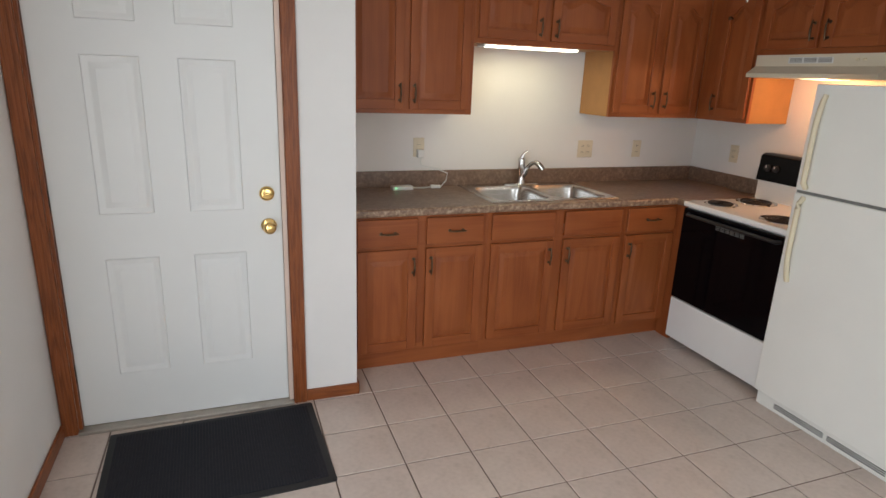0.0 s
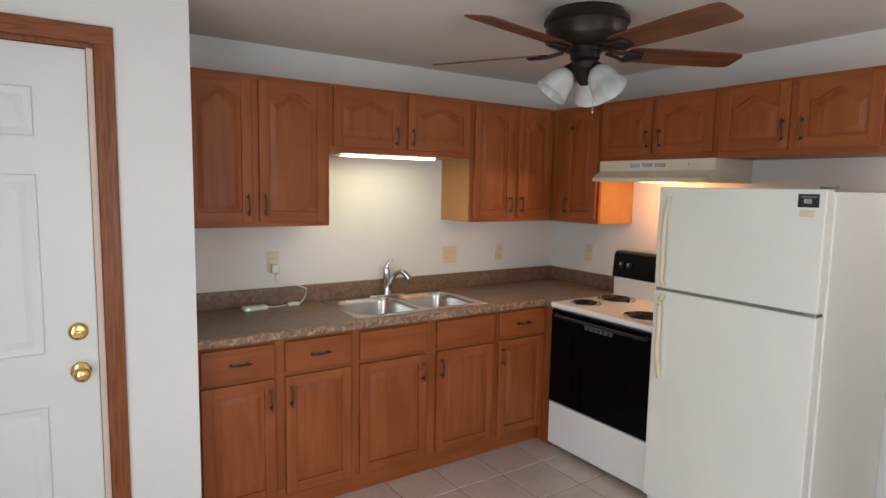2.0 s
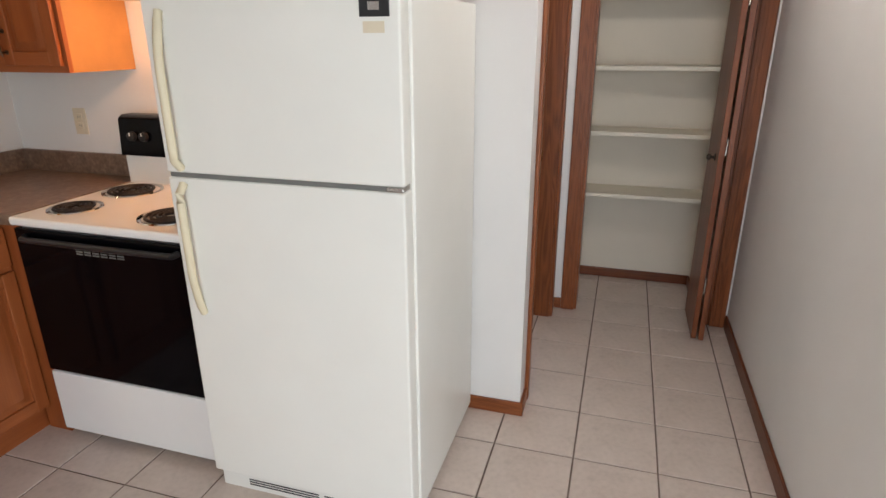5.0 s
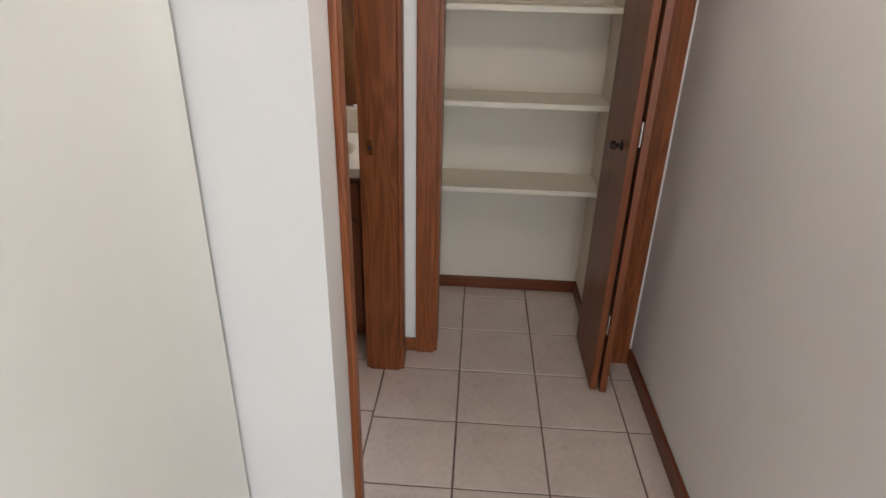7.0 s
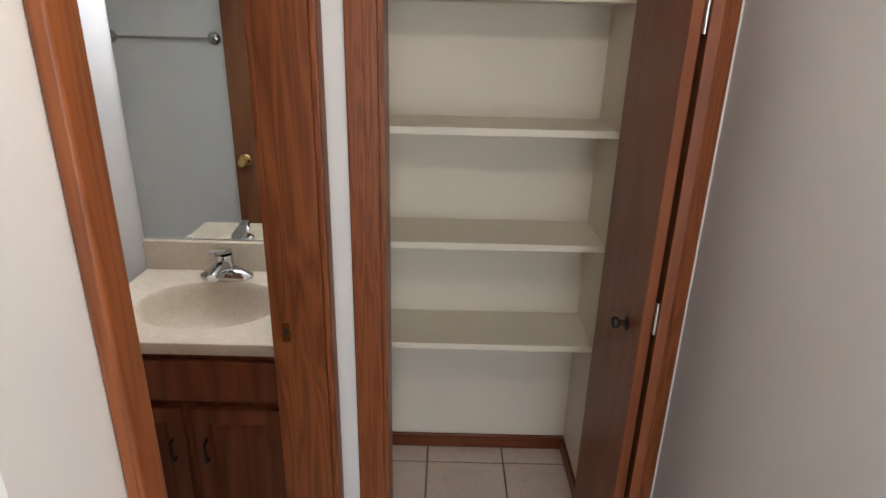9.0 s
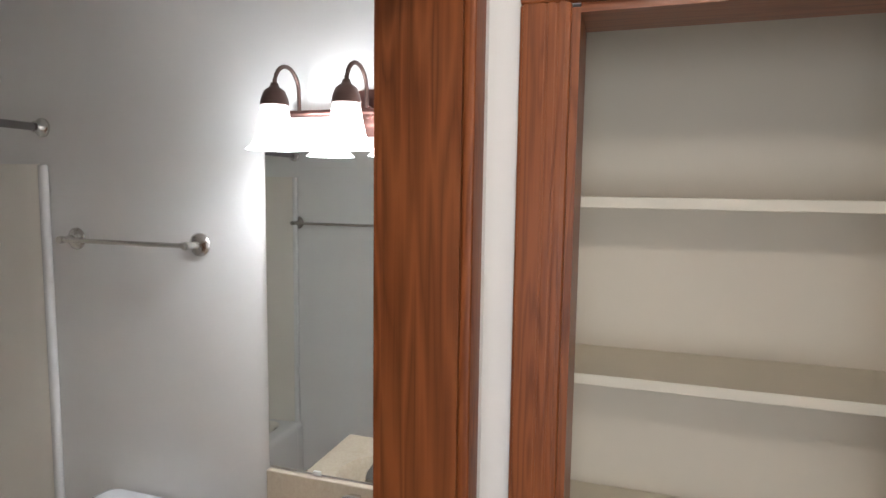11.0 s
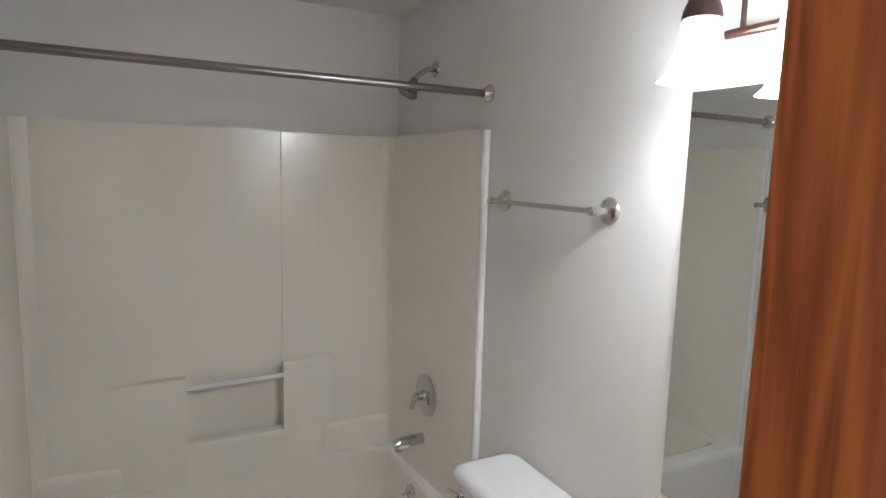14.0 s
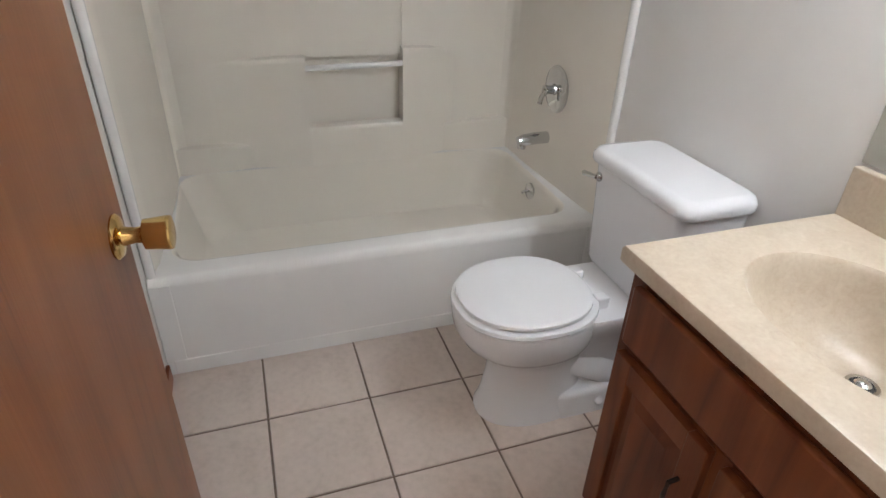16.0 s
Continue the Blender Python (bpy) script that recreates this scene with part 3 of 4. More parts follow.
c = cabinet("base_cabinet", at(-1.005, YB, 0), 0.405, 0.60, 0.875, "narrow oak base cabinet with one drawer and one door", "base cabinets under the counter", toe=0.10)
drawer(c, 0.02, 0.375, 0.712, 0.86)
cabinet_door(c, 0.02, 0.375, 0.112, 0.692, False, 0.045, 0.60)
part("corner_filler", B(0.381, 0.404, -0.094, 0.02, 0.0, 0.874), OAK, c)

YU, ZT = -0.325, 2.115
c = cabinet("wall_cabinet", at(-2.668, YU, 1.378), 0.741, 0.322, ZT - 1.378, "tall oak wall cabinet with two arched doors", "wall cabinets", slats=(0.355,))
cabinet_door(c, 0.026, 0.338, 0.025, 0.715, True, 0.315, 0.11)
cabinet_door(c, 0.372, 0.718, 0.025, 0.715, True, 0.396, 0.11)
c = cabinet("wall_cabinet", at(-1.926, YU, 1.765), 0.918, 0.322, ZT - 1.765, "short oak wall cabinet above the sink with arched doors", "wall cabinets", slats=(0.443,))
cabinet_door(c, 0.018, 0.419, 0.03, 0.335, True, 0.39, 0.10, 0.04)
cabinet_door(c, 0.468, 0.896, 0.03, 0.335, True, 0.495, 0.10, 0.04)
c = cabinet("wall_cabinet", at(-1.007, YU, 1.378), 0.682, 0.322, ZT - 1.378, "tall oak corner wall cabinet with two arched doors", "wall cabinets", slats=(0.347,))
cabinet_door(c, 0.018, 0.326, 0.025, 0.715, True, 0.30, 0.11)
cabinet_door(c, 0.368, 0.655, 0.025, 0.715, True, 0.393, 0.11)
c = cabinet("wall_cabinet", at(YU, -0.326, 1.378, EAST), 0.415, 0.322, ZT - 1.378, "narrow oak wall cabinet beside the range hood", "wall cabinets")
cabinet_door(c, 0.13, 0.40, 0.025, 0.715, True, 0.155, 0.11)
part("corner_filler", B(0.034, 0.124, 0.0004, 0.019, 0.034, ZT - 1.378 - 0.034), OAK, c)
part("door_knob", lathe(bmesh.new(), [(0.006, 0), (0.006, 0.012), (0.011, 0.016), (0.011, 0.024), (0.001, 0.026)], (0.20, -0.02, 0.60), (0, -1, 0), 12), PULL, c)
c = cabinet("wall_cabinet", at(YU, -0.742, 1.765, EAST), 0.76, 0.322, ZT - 1.765, "short oak wall cabinet above the range hood", "wall cabinets", slats=(0.387,))
cabinet_door(c, 0.018, 0.370, 0.03, 0.335, True, 0.345, 0.115, 0.045)
cabinet_door(c, 0.404, 0.74, 0.03, 0.335, True, 0.43, 0.115, 0.045)
c = cabinet("wall_cabinet", at(YU, -1.503, 1.765, EAST), 0.738, 0.322, ZT - 1.765, "short oak wall cabinet above the fridge", "wall cabinets", side=OAK, slats=(0.366,))
cabinet_door(c, 0.018, 0.349, 0.03, 0.335, True, 0.325, 0.115, 0.045)
cabinet_door(c, 0.384, 0.714, 0.03, 0.335, True, 0.41, 0.115, 0.045)

# worktop with its upstand
SX0, SX1, SY0, SY1 = -1.875, -1.04, -0.575, -0.032
top = thing("countertop", at(0, 0, 0.875), "brown mottled laminate countertop with rolled front edge", "countertop")
bm = bmesh.new()
box(bm, XW + 0.001, -0.0005, -0.637, SY0 + 0.015, 0.0, 0.04, bev=0.012, seg=4)
part("front_edge", bm, EDGELAM, top, "lighter mottled rolled front edge")
for r in ((XW - 0.012, SX0 + 0.02, -0.612, -0.0005), (SX1 - 0.02, -0.0005, -0.612, -0.0005), (SX0 + 0.02, SX1 - 0.02, SY1 - 0.02, -0.0005), (-0.645, -0.0005, -0.699, -0.612)):
    part("deck", B(*r, 0.002, 0.0404), LAMINATE, top)
part("upstand", B(XW + 0.002, -0.02, -0.02, -0.0008, 0.039, 0.137, bev=0.004), LAMINATE, top)
part("upstand_return", B(-0.02, -0.0008, -0.672, -0.0008, 0.039, 0.137, bev=0.004), LAMINATE, top)

# sink
sink = thing("kitchen_sink", at(0, 0, 0.915), "double-bowl stainless steel sink set into the countertop", "sink")
mid = -1.445
for x0, x1 in ((SX0, mid), (mid, SX1)):
    hx0, hx1, hy0, hy1 = x0 + (0.045 if x0 == SX0 else 0.016), x1 - (0.035 if x1 == SX1 else 0.016), SY0 + 0.036, SY1 - 0.085
    cx, cy, n = (hx0 + hx1) / 2, (hy0 + hy1) / 2, 64

    def hole(i, z):
        return oval(cx, cy, (hx1 - hx0) / 2 - i, (hy1 - hy0) / 2 - i, z, n, 5.0)
    bm = bmesh.new()
    loft(bm, [cast(x0, x1, SY0, SY1, cx, cy, 0.0005, n), cast(x0 + 0.003, x1 - 0.003 if x1 == SX1 else x1, SY0 + 0.003, SY1 - 0.003, cx, cy, 0.006, n), hole(-0.004, 0.006), hole(0.002, 0.002), hole(0.008, -0.02), hole(0.02, -0.13), hole(0.05, -0.165), hole(0.10, -0.172)], caps=False)
    bowl = part("bowl", bm, STEEL, sink)
    bm = bmesh.new()
    loft(bm, [hole(0.10, -0.172), oval(cx, cy, 0.045, 0.045, -0.174, n)], caps=False)
    lathe(bm, [(0.045, -0.174), (0.04, -0.178), (0.03, -0.176), (0.001, -0.176)], (cx, cy, 0), (0, 0, 1), 64, caps=False)
    part("drain", bm, CHROME, bowl)
tap = thing("kitchen_faucet", at(-1.445, -0.078, 0.921), "chrome single-lever kitchen faucet with pull-out spout", "faucet")
part("base_plate", loft(bmesh.new(), [oval(0, 0, 0.125, 0.028, 0.0, 32, 3), oval(0, 0, 0.125, 0.028, 0.006, 32, 3), oval(0, 0, 0.115, 0.02, 0.011, 32, 3)]), CHROME, tap)
part("column", lathe(bmesh.new(), [(0.030, 0.008), (0.025, 0.03), (0.021, 0.05), (0.022, 0.09), (0.024, 0.13), (0.023, 0.165), (0.018, 0.174), (0.001, 0.176)], (0, 0, 0), (-0.05, 0, 1)), CHROME, tap)
d = Vector((0.72, -0.69, 0))
part("spout", tube(bmesh.new(), [(0, 0, 0.045), (0.018, -0.018, 0.085), *(Vector((0, 0, 0.10)) + d * (0.026 + 0.112 * i / 8) + Vector((0, 0, 0.050 * math.sin(math.pi * i / 8 * 0.95))) for i in range(9))], [0.02, 0.017, 0.0155, 0.014, 0.0135, 0.0135, 0.0145, 0.0165, 0.018, 0.0185, 0.017], 14), CHROME, tap)
part("lever", tube(bmesh.new(), [(-0.006, 0, 0.165), (-0.002, -0.002, 0.188), (0.008, -0.006, 0.208), (0.030, -0.014, 0.221)], [0.015, 0.012, 0.0085, 0.0065], 12), CHROME, tap)

# tube light under the cabinet
tl = thing("under_cabinet_light", at(-1.555, -0.265, 1.7645), "lit fluorescent tube fixture under the wall cabinet", "light fixture")
part("housing", B(-0.31, 0.31, -0.045, 0.05, -0.016, 0.0, bev=0.004), WHITEPL, tl)
part("diffuser", B(-0.295, 0.295, -0.052, -0.012, -0.0185, -0.006, bev=0.005), TUBEGLOW, tl, "lit white diffuser")


def outlet(m, label, group, gang=1, plugged=False):
    o = thing("outlet_plate", m, label, "outlet", group)
    w = 0.035 if gang == 1 else 0.058
    part("plate", B(-w, w, -0.006, 0, -0.058, 0.058, bev=0.003), PLATE, o)
    for k in range(gang):
        x = 0 if gang == 1 else (-0.023 + 0.046 * k)
        for z in (-0.02, 0.02):
            f = part("socket", B(x - 0.014, x + 0.014, -0.008, -0.005, z - 0.014, z + 0.014, bev=0.002), PLATE, o)
            part("slots", boxes((x - 0.007, x - 0.005, -0.0084, -0.007, z - 0.004, z + 0.005), (x + 0.005, x + 0.007, -0.0084, -0.007, z - 0.004, z + 0.005)), BLACK, f)
    return o


outlet(at(-2.13, 0, 1.155), "ivory outlet plate with a white plug in it", "wall outlets")
outlet(at(-0.935, 0, 1.14), "wide ivory double outlet plate above the counter", "wall outlets", 2)
outlet(at(-0.51, 0, 1.14), "ivory outlet plate above the counter", "wall outlets")
outlet(at(0, -0.385, 1.15, EAST), "ivory outlet plate beside the range", "wall outlets")
pg = thing("power_plug", at(-2.125, -0.0085, 1.125), "white plug-in power adapter in the outlet", "plug")
part("plug_body", B(-0.022, 0.022, -0.035, 0, -0.03, 0.02, bev=0.006), WHITEPL, pg)
part("cable", tube(bmesh.new(), [(0, -0.02, -0.03), (0.0, -0.03, -0.075), (0.03, -0.05, -0.085), (0.10, -0.06, -0.095), (0.17, -0.05, -0.125), (0.16, -0.055, -0.17), (0.12, -0.075, -0.203)], 0.0035, 8), WHITEPL, pg)
hub = thing("network_box", at(-2.265, -0.115, 0.915, 6), "small white plastic box with green light on the counter", "electronics")
part("case", B(-0.065, 0.065, -0.028, 0.028, 0.0, 0.024, bev=0.006, seg=3), WHITEPL, hub)
part("light", B(-0.052, -0.04, -0.0285, -0.0275, 0.012, 0.017), GREENLED, hub, "tiny green light")
part("cable", tube(bmesh.new(), [(0.065, 0.0, 0.01), (0.10, 0.004, 0.006), (0.15, 0.0, 0.005), (0.19, 0.018, 0.006)], 0.003, 8), WHITEPL, hub)
jn = thing("cable_joint", at(-2.04, -0.09, 0.915, -10), "white plastic cable connector lying on the counter", "cable")
part("connector", B(-0.035, 0.03, -0.014, 0.014, 0.0, 0.02, bev=0.006, seg=3), WHITEPL, jn)

# ---- range, hood, fridge ----
rg = thing("range", at(-0.62, -0.702, 0, EAST), "white electric range with black glass oven door", "stove")
W = 0.745
part("body", boxes((0.001, W - 0.001, 0.002, 0.60, 0.05, 0.895)), ENAMEL, rg)
part("plinth", boxes((0.02, W - 0.02, 0.05, 0.55, 0.0, 0.05)), BLACK, rg)
part("bottom_drawer", B(0.002, W - 0.002, -0.03, 0.002, 0.035, 0.298, bev=0.008, seg=3), ENAMEL, rg)
dr = part("oven_door", B(0.002, W - 0.002, -0.032, 0.002, 0.305, 0.872, bev=0.006, seg=3), BLACKGLASS, rg, "black glass oven door")
part("vent", boxes(*[(0.27 + 0.035 * i, 0.297 + 0.035 * i, -0.034, -0.030, 0.80 + 0.009 * j, 0.805 + 0.009 * j) for i in range(6) for j in range(3)]), GREY, dr)
part("door_handle", tube(bmesh.new(), [(0.05, -0.03, 0.845), (0.06, -0.055, 0.842), (W / 2, -0.058, 0.842), (W - 0.06, -0.055, 0.842), (W - 0.05, -0.03, 0.845)], 0.011, 10), BLACK, dr)
ct = part("cooktop", B(-0.001, W + 0.001, -0.042, 0.53, 0.883, 0.915, bev=0.010, seg=3), ENAMEL, rg)
for x, y, r in ((0.135, 0.115, 0.078), (0.14, 0.385, 0.10), (0.555, 0.125, 0.10), (0.56, 0.385, 0.078)):
    bn = part("burner", lathe(bmesh.new(), [(r + 0.016, 0.9155), (r + 0.014, 0.920), (r + 0.003, 0.918), (r, 0.914), (0.03, 0.912), (0.001, 0.912)], (x, y, 0), (0, 0, 1), 36, caps=False), CHROME, ct)
    bm = bmesh.new()
    turns = 4
    tube(bm, [(x + (0.018 + (r - 0.022) * i / (turns * 20)) * math.cos(i * math.pi / 10), y + (0.018 + (r - 0.022) * i / (turns * 20)) * math.sin(i * math.pi / 10), 0.921) for i in range(turns * 20 + 1)], 0.0058, 6)
    part("coil", bm, COIL, bn)
part("backguard", B(0.0, W, 0.515, 0.595, 0.90, 1.04, bev=0.008), ENAMEL, rg)
cp = part("control_panel", loft(bmesh.new(), [[Vector((x, 0.50, 1.035)), Vector((x, 0.597, 1.035)), Vector((x, 0.597, 1.20)), Vector((x, 0.535, 1.20)), Vector((x, 0.512, 1.185))] for x in (0.0, 0.004, W - 0.004, W)]), BLACKGLASS, rg, "black control panel with dials")
for x in (0.07, 0.13, W - 0.13, W - 0.07):
    part("dial", lathe(bmesh.new(), [(0.021, 0), (0.019, 0.016), (0.012, 0.018), (0.001, 0.018)], (x, 0.505, 1.115), (0, -1, 0.07), 18), BLACK, cp)
    part("dial_mark", boxes((x - 0.002, x + 0.002, 0.4845, 0.487, 1.118, 1.132)), WHITEPL, cp)

hd = thing("range_hood", at(-0.002, -0.757, 1.642, EAST), "almond metal range hood under the wall cabinet", "range hood")
part("shell", loft(bmesh.new(), [[Vector((x, -0.405, 0.0)), Vector((x, -0.405, 0.022)), Vector((x, -0.345, 0.062)), Vector((x, -0.345, 0.122)), Vector((x, 0.0, 0.122)), Vector((x, 0.0, 0.0))] for x in (0.0, 0.755)]), ALMOND, hd)
vp = part("vent_panel", boxes((0.215, 0.475, -0.3475, -0.344, 0.076, 0.108)), WHITEPL, hd)
for k in range(3):
    part("vent_slots", boxes(*[(0.225 + 0.085 * k, 0.298 + 0.085 * k, -0.349, -0.347, 0.082 + 0.006 * j, 0.085 + 0.006 * j) for j in range(4)]), GREY, vp)
for x in (0.60, 0.635):
    part("switch", B(x - 0.008, x + 0.008, -0.351, -0.344, 0.088, 0.098, bev=0.001), BONE, hd)
part("lamp_lens", B(0.27, 0.43, -0.30, -0.14, -0.004, 0.001), glow("lit_hood_lens", (1.0, 0.55, 0.25), 3.0), hd, "warm lit lens")

fr = thing("refrigerator", at(-0.722, -1.469, 0, EAST), "white top-freezer refrigerator with bone handles", "refrigerator")
W = 0.735
part("cabinet_body", B(0.001, W + 0.006, 0.064, 0.71, 0.03, 1.602, bev=0.005), FRIDGE, fr)
fd = part("freezer_door", B(0.0, W, 0.0, 0.060, 1.131, 1.612, bev=0.007, seg=3), FRIDGE, fr)
rd = part("fridge_door", B(0.0, W, 0.0, 0.060, 0.075, 1.117, bev=0.007, seg=3), FRIDGE, fr)
part("gasket", boxes((0.006, W - 0.006, 0.008, 0.063, 1.110, 1.138)), GREY, fr)
part("door_seal", boxes((0.003, W - 0.003, 0.058, 0.066, 0.08, 1.60)), FRIDGE, fr)


def fridge_handle(parent, z0, z1, flare_low):
    pts, rad = [], []
    for i in range(17):
        t = i / 16
        e = math.sin(math.pi * min(1, (t if flare_low else 1 - t) * 2.6) / 2)
        pts.append((0.055 + 0.004 * (1 - e), -0.006 - 0.020 * e if 0 < i < 16 else -0.002, z0 + (z1 - z0) * t))
        rad.append(0.0125)
    return part("handle", tube(bmesh.new(), pts, rad, 10), BONE, parent, "bone plastic curved handle")


fridge_handle(fd, 1.145, 1.565, False)
fridge_handle(rd, 0.69, 1.10, True)
lb = part("badge", B(0.632, 0.709, -0.0025, 0.001, 1.541, 1.592, bev=0.001), BLACK, fd, "small black metal badge")
part("badge_mark", boxes((0.655, 0.684, -0.0035, -0.002, 1.556, 1.574)), NICKEL, lb)
part("badge_line", boxes((0.642, 0.700, -0.0032, -0.002, 1.580, 1.583)), NICKEL, lb)
part("sticker", B(0.640, 0.695, -0.0012, 0.001, 1.505, 1.531), PLATE, fd, "faded cream sticker")
part("hinge", B(0.685, 0.733, -0.003, 0.05, 1.1175, 1.1305, bev=0.003), NICKEL, fr)
part("top_hinge", B(0.695, 0.733, 0.02, 0.10, 1.6125, 1.622, bev=0.004), GREY, fr)
gr = part("grille", B(0.012, W - 0.004, 0.02, 0.07, 0.0, 0.068, bev=0.004), FRIDGE, fr)
for x0, x1 in ((0.12, 0.39), (0.41, 0.68)):
    for j in range(3):
        part("grille_slot", B(x0, x1, 0.0188, 0.022, 0.022 + 0.010 * j, 0.027 + 0.010 * j), BLACK, gr)

# ---- ceiling fan ----
fan = thing("ceiling_fan", at(-1.235, -1.44, H), "dark bronze five-blade ceiling fan with glass shades", "ceiling fan")
part("housing", lathe(bmesh.new(), [(0.15, 0.0), (0.155, -0.012), (0.175, -0.03), (0.178, -0.05), (0.168, -0.056), (0.166, -0.10), (0.155, -0.128), (0.12, -0.145), (0.07, -0.15), (0.07, -0.165), (0.001, -0.165)], (0, 0, 0), (0, 0, 1), 40), BRONZE, fan)
part("switch_housing", lathe(bmesh.new(), [(0.06, -0.16), (0.062, -0.19), (0.05, -0.20), (0.066, -0.21), (0.066, -0.235), (0.045, -0.255), (0.03, -0.285), (0.016, -0.30), (0.001, -0.302)], (0, 0, 0), (0, 0, 1), 28), BRONZE, fan)
for k in range(5):
    a = radians(192 + 72 * k)
    q = Matrix.Rotation(a, 4, "Z") @ Matrix.Translation((0, 0, -0.165)) @ Matrix.Rotation(radians(-12), 4, "X")
    bl = bmesh.new()
    prof = [(0.185, 0.052), (0.21, 0.062), (0.35, 0.069), (0.50, 0.072), (0.66, 0.070), (0.695, 0.062), (0.705, 0.045)]
    loft(bl, [[Vector((x, -w, 0.0)), Vector((x, w, 0.0)), Vector((x, w, 0.006)), Vector((x, -w, 0.006))] for x, w in prof])
    b = part("blade", bl, BLADE, fan)
    b.matrix_local = q
    ir = bmesh.new()
    for s in (-1, 1):
        tube(ir, [(0.10, 0.012 * s, 0.006), (0.15, 0.018 * s, -0.004), (0.19, 0.042 * s, -0.008), (0.235, 0.03 * s, -0.008), (0.25, 0.004 * s, -0.006)], 0.0075, 8)
    box(ir, 0.185, 0.25, -0.035, 0.035, -0.007, -0.001, bev=0.002)
    part("blade_iron", ir, BRONZE, b)
for k in range(3):
    a = radians(29 + 120 * k)
    dv = Vector((math.cos(a), math.sin(a), 0))
    ax = (dv * 0.62 + Vector((0, 0, -0.78))).normalized()
    o = dv * 0.062 + Vector((0, 0, -0.235))
    part("shade_holder", lathe(bmesh.new(), [(0.012, -0.02), (0.028, 0.0), (0.030, 0.018), (0.024, 0.022)], o, ax, 18), BRONZE, fan)
    sh = bmesh.new()
    lathe(sh, [(0.026, 0.012), (0.038, 0.02), (0.055, 0.044), (0.062, 0.075), (0.067, 0.106), (0.075, 0.128), (0.072, 0.128), (0.063, 0.104), (0.058, 0.075), (0.051, 0.044), (0.034, 0.022)], o, ax, 28, caps=False)
    part("glass_shade", sh, ALABASTER, fan, "white alabaster glass shade")
ch = bmesh.new()
tube(ch, [(0.02, -0.03, -0.25), (0.022, -0.035, -0.33), (0.022, -0.035, -0.40)], 0.0015, 6)
lathe(ch, [(0.001, 0), (0.005, 0.004), (0.006, 0.012), (0.001, 0.02)], (0.022, -0.035, -0.42), (0, 0, 1), 10)
part("pull_chain", ch, NICKEL, fan)

# ---- pantry ----
for z in (0.623, 0.986, 1.347, 1.718):
    s = thing("pantry_shelf", at(1.44, -2.4905, z), "cream painted wooden pantry shelf between the pantry walls", "shelf", "pantry shelves")
    part("board", B(0.0, 0.2495, -0.726, 0.0, -0.019, 0.0, bev=0.003), SHELF, s)
    part("nosing", B(-0.004, 0.0, -0.726, 0.0, -0.022, 0.001, bev=0.0015), SHELF, s)
bf = thing("bifold_door", at(1.262, -3.165, 0.012, 180), "oak bifold pantry door folded open against the jamb", "bifold door")
pa = part("leaf", B(0.0, 0.362, 0.0, 0.025, 0.0, 1.97, bev=0.002), BIFOLD, bf)
kb = knob_set(pa, "knob", pose(0.265, 0.0, 0.935, 90, 0, 0) @ Matrix.Scale(0.55, 4), BRONZE)
pb = part("leaf", B(0.0, 0.362, 0.0, 0.025, 0.0, 1.97, bev=0.002), BIFOLD, bf)
pb.matrix_local = pose(0.012, 0.072, 0, 0, 0, -6.0)
for z in (0.3, 1.0, 1.65):
    part("hinge", cyl(bmesh.new(), (0.366, 0.029, z - 0.04), (0.366, 0.029, z + 0.04), 0.005, seg=10), NICKEL, bf)

# ---- bathroom ----
XE, XB = 1.65, 0.13
tub = thing("tub_shower_unit", at(0, 0, 0), "one-piece cream fibreglass bathtub and shower surround", "bathtub")
T0, T1, TY = XB + 0.002, XE - 0.002, -0.838
bm = bmesh.new()
loft(bm, [rr(T0, T1, TY, -0.002, 0.004, 0.0), rr(T0, T1, TY, -0.002, 0.004, 0.325), rr(T0, T1, TY + 0.006, -0.002, 0.006, 0.35), rr(T0, T1, TY + 0.022, -0.002, 0.01, 0.36),
          rr(T0 + 0.062, T1 - 0.083, TY + 0.080, -0.088, 0.09, 0.36)], caps=False)
part("apron", bm, TUBWHITE, tub, "white gelcoat tub apron and rim")
bm = bmesh.new()
loft(bm, [rr(T0 + 0.060, T1 - 0.081, TY + 0.078, -0.086, 0.09, 0.3605), rr(T0 + 0.064, T1 - 0.087, TY + 0.088, -0.088, 0.095, 0.356), rr(T0 + 0.070, T1 - 0.095, TY + 0.10, -0.091, 0.10, 0.34), rr(T0 + 0.12, T1 - 0.14, TY + 0.13, -0.104, 0.12, 0.15), rr(T0 + 0.15, T1 - 0.16, TY + 0.15, -0.12, 0.12, 0.10), rr(T0 + 0.24, T1 - 0.21, TY + 0.20, -0.21, 0.10, 0.075)][::-1])
bm.faces.ensure_lookup_table()
bmesh.ops.delete(bm, geom=[f for f in bm.faces if len(f.verts) > 4 and f.calc_center_median().z > 0.3], context="FACES")
part("basin", bm, FIBRE, tub, "cream moulded tub basin")
part("apron_skirt", B(T0 + 0.02, T1 - 0.02, TY - 0.003, TY + 0.01, 0.0, 0.055, bev=0.003, seg=3), TUBWHITE, tub)
for x0, x1 in ((T0, T0 + 0.06), (T1 - 0.06, T1)):
    part("apron_post", B(x0, x1, TY - 0.002, TY + 0.01, 0.0, 0.335, bev=0.002, seg=2), TUBWHITE, tub)
ZS = 1.795
part("back_panel", B(1.10, T1 - 0.05, -0.058, -0.002, 0.352, ZS, bev=0.006, seg=3), FIBRE, tub)
part("back_panel", B(T0 + 0.05, 1.101, -0.054, -0.002, 0.788, ZS), FIBRE, tub)
part("back_panel", B(T0 + 0.05, 0.71, -0.0542, -0.002, 0.352, 0.789), FIBRE, tub)
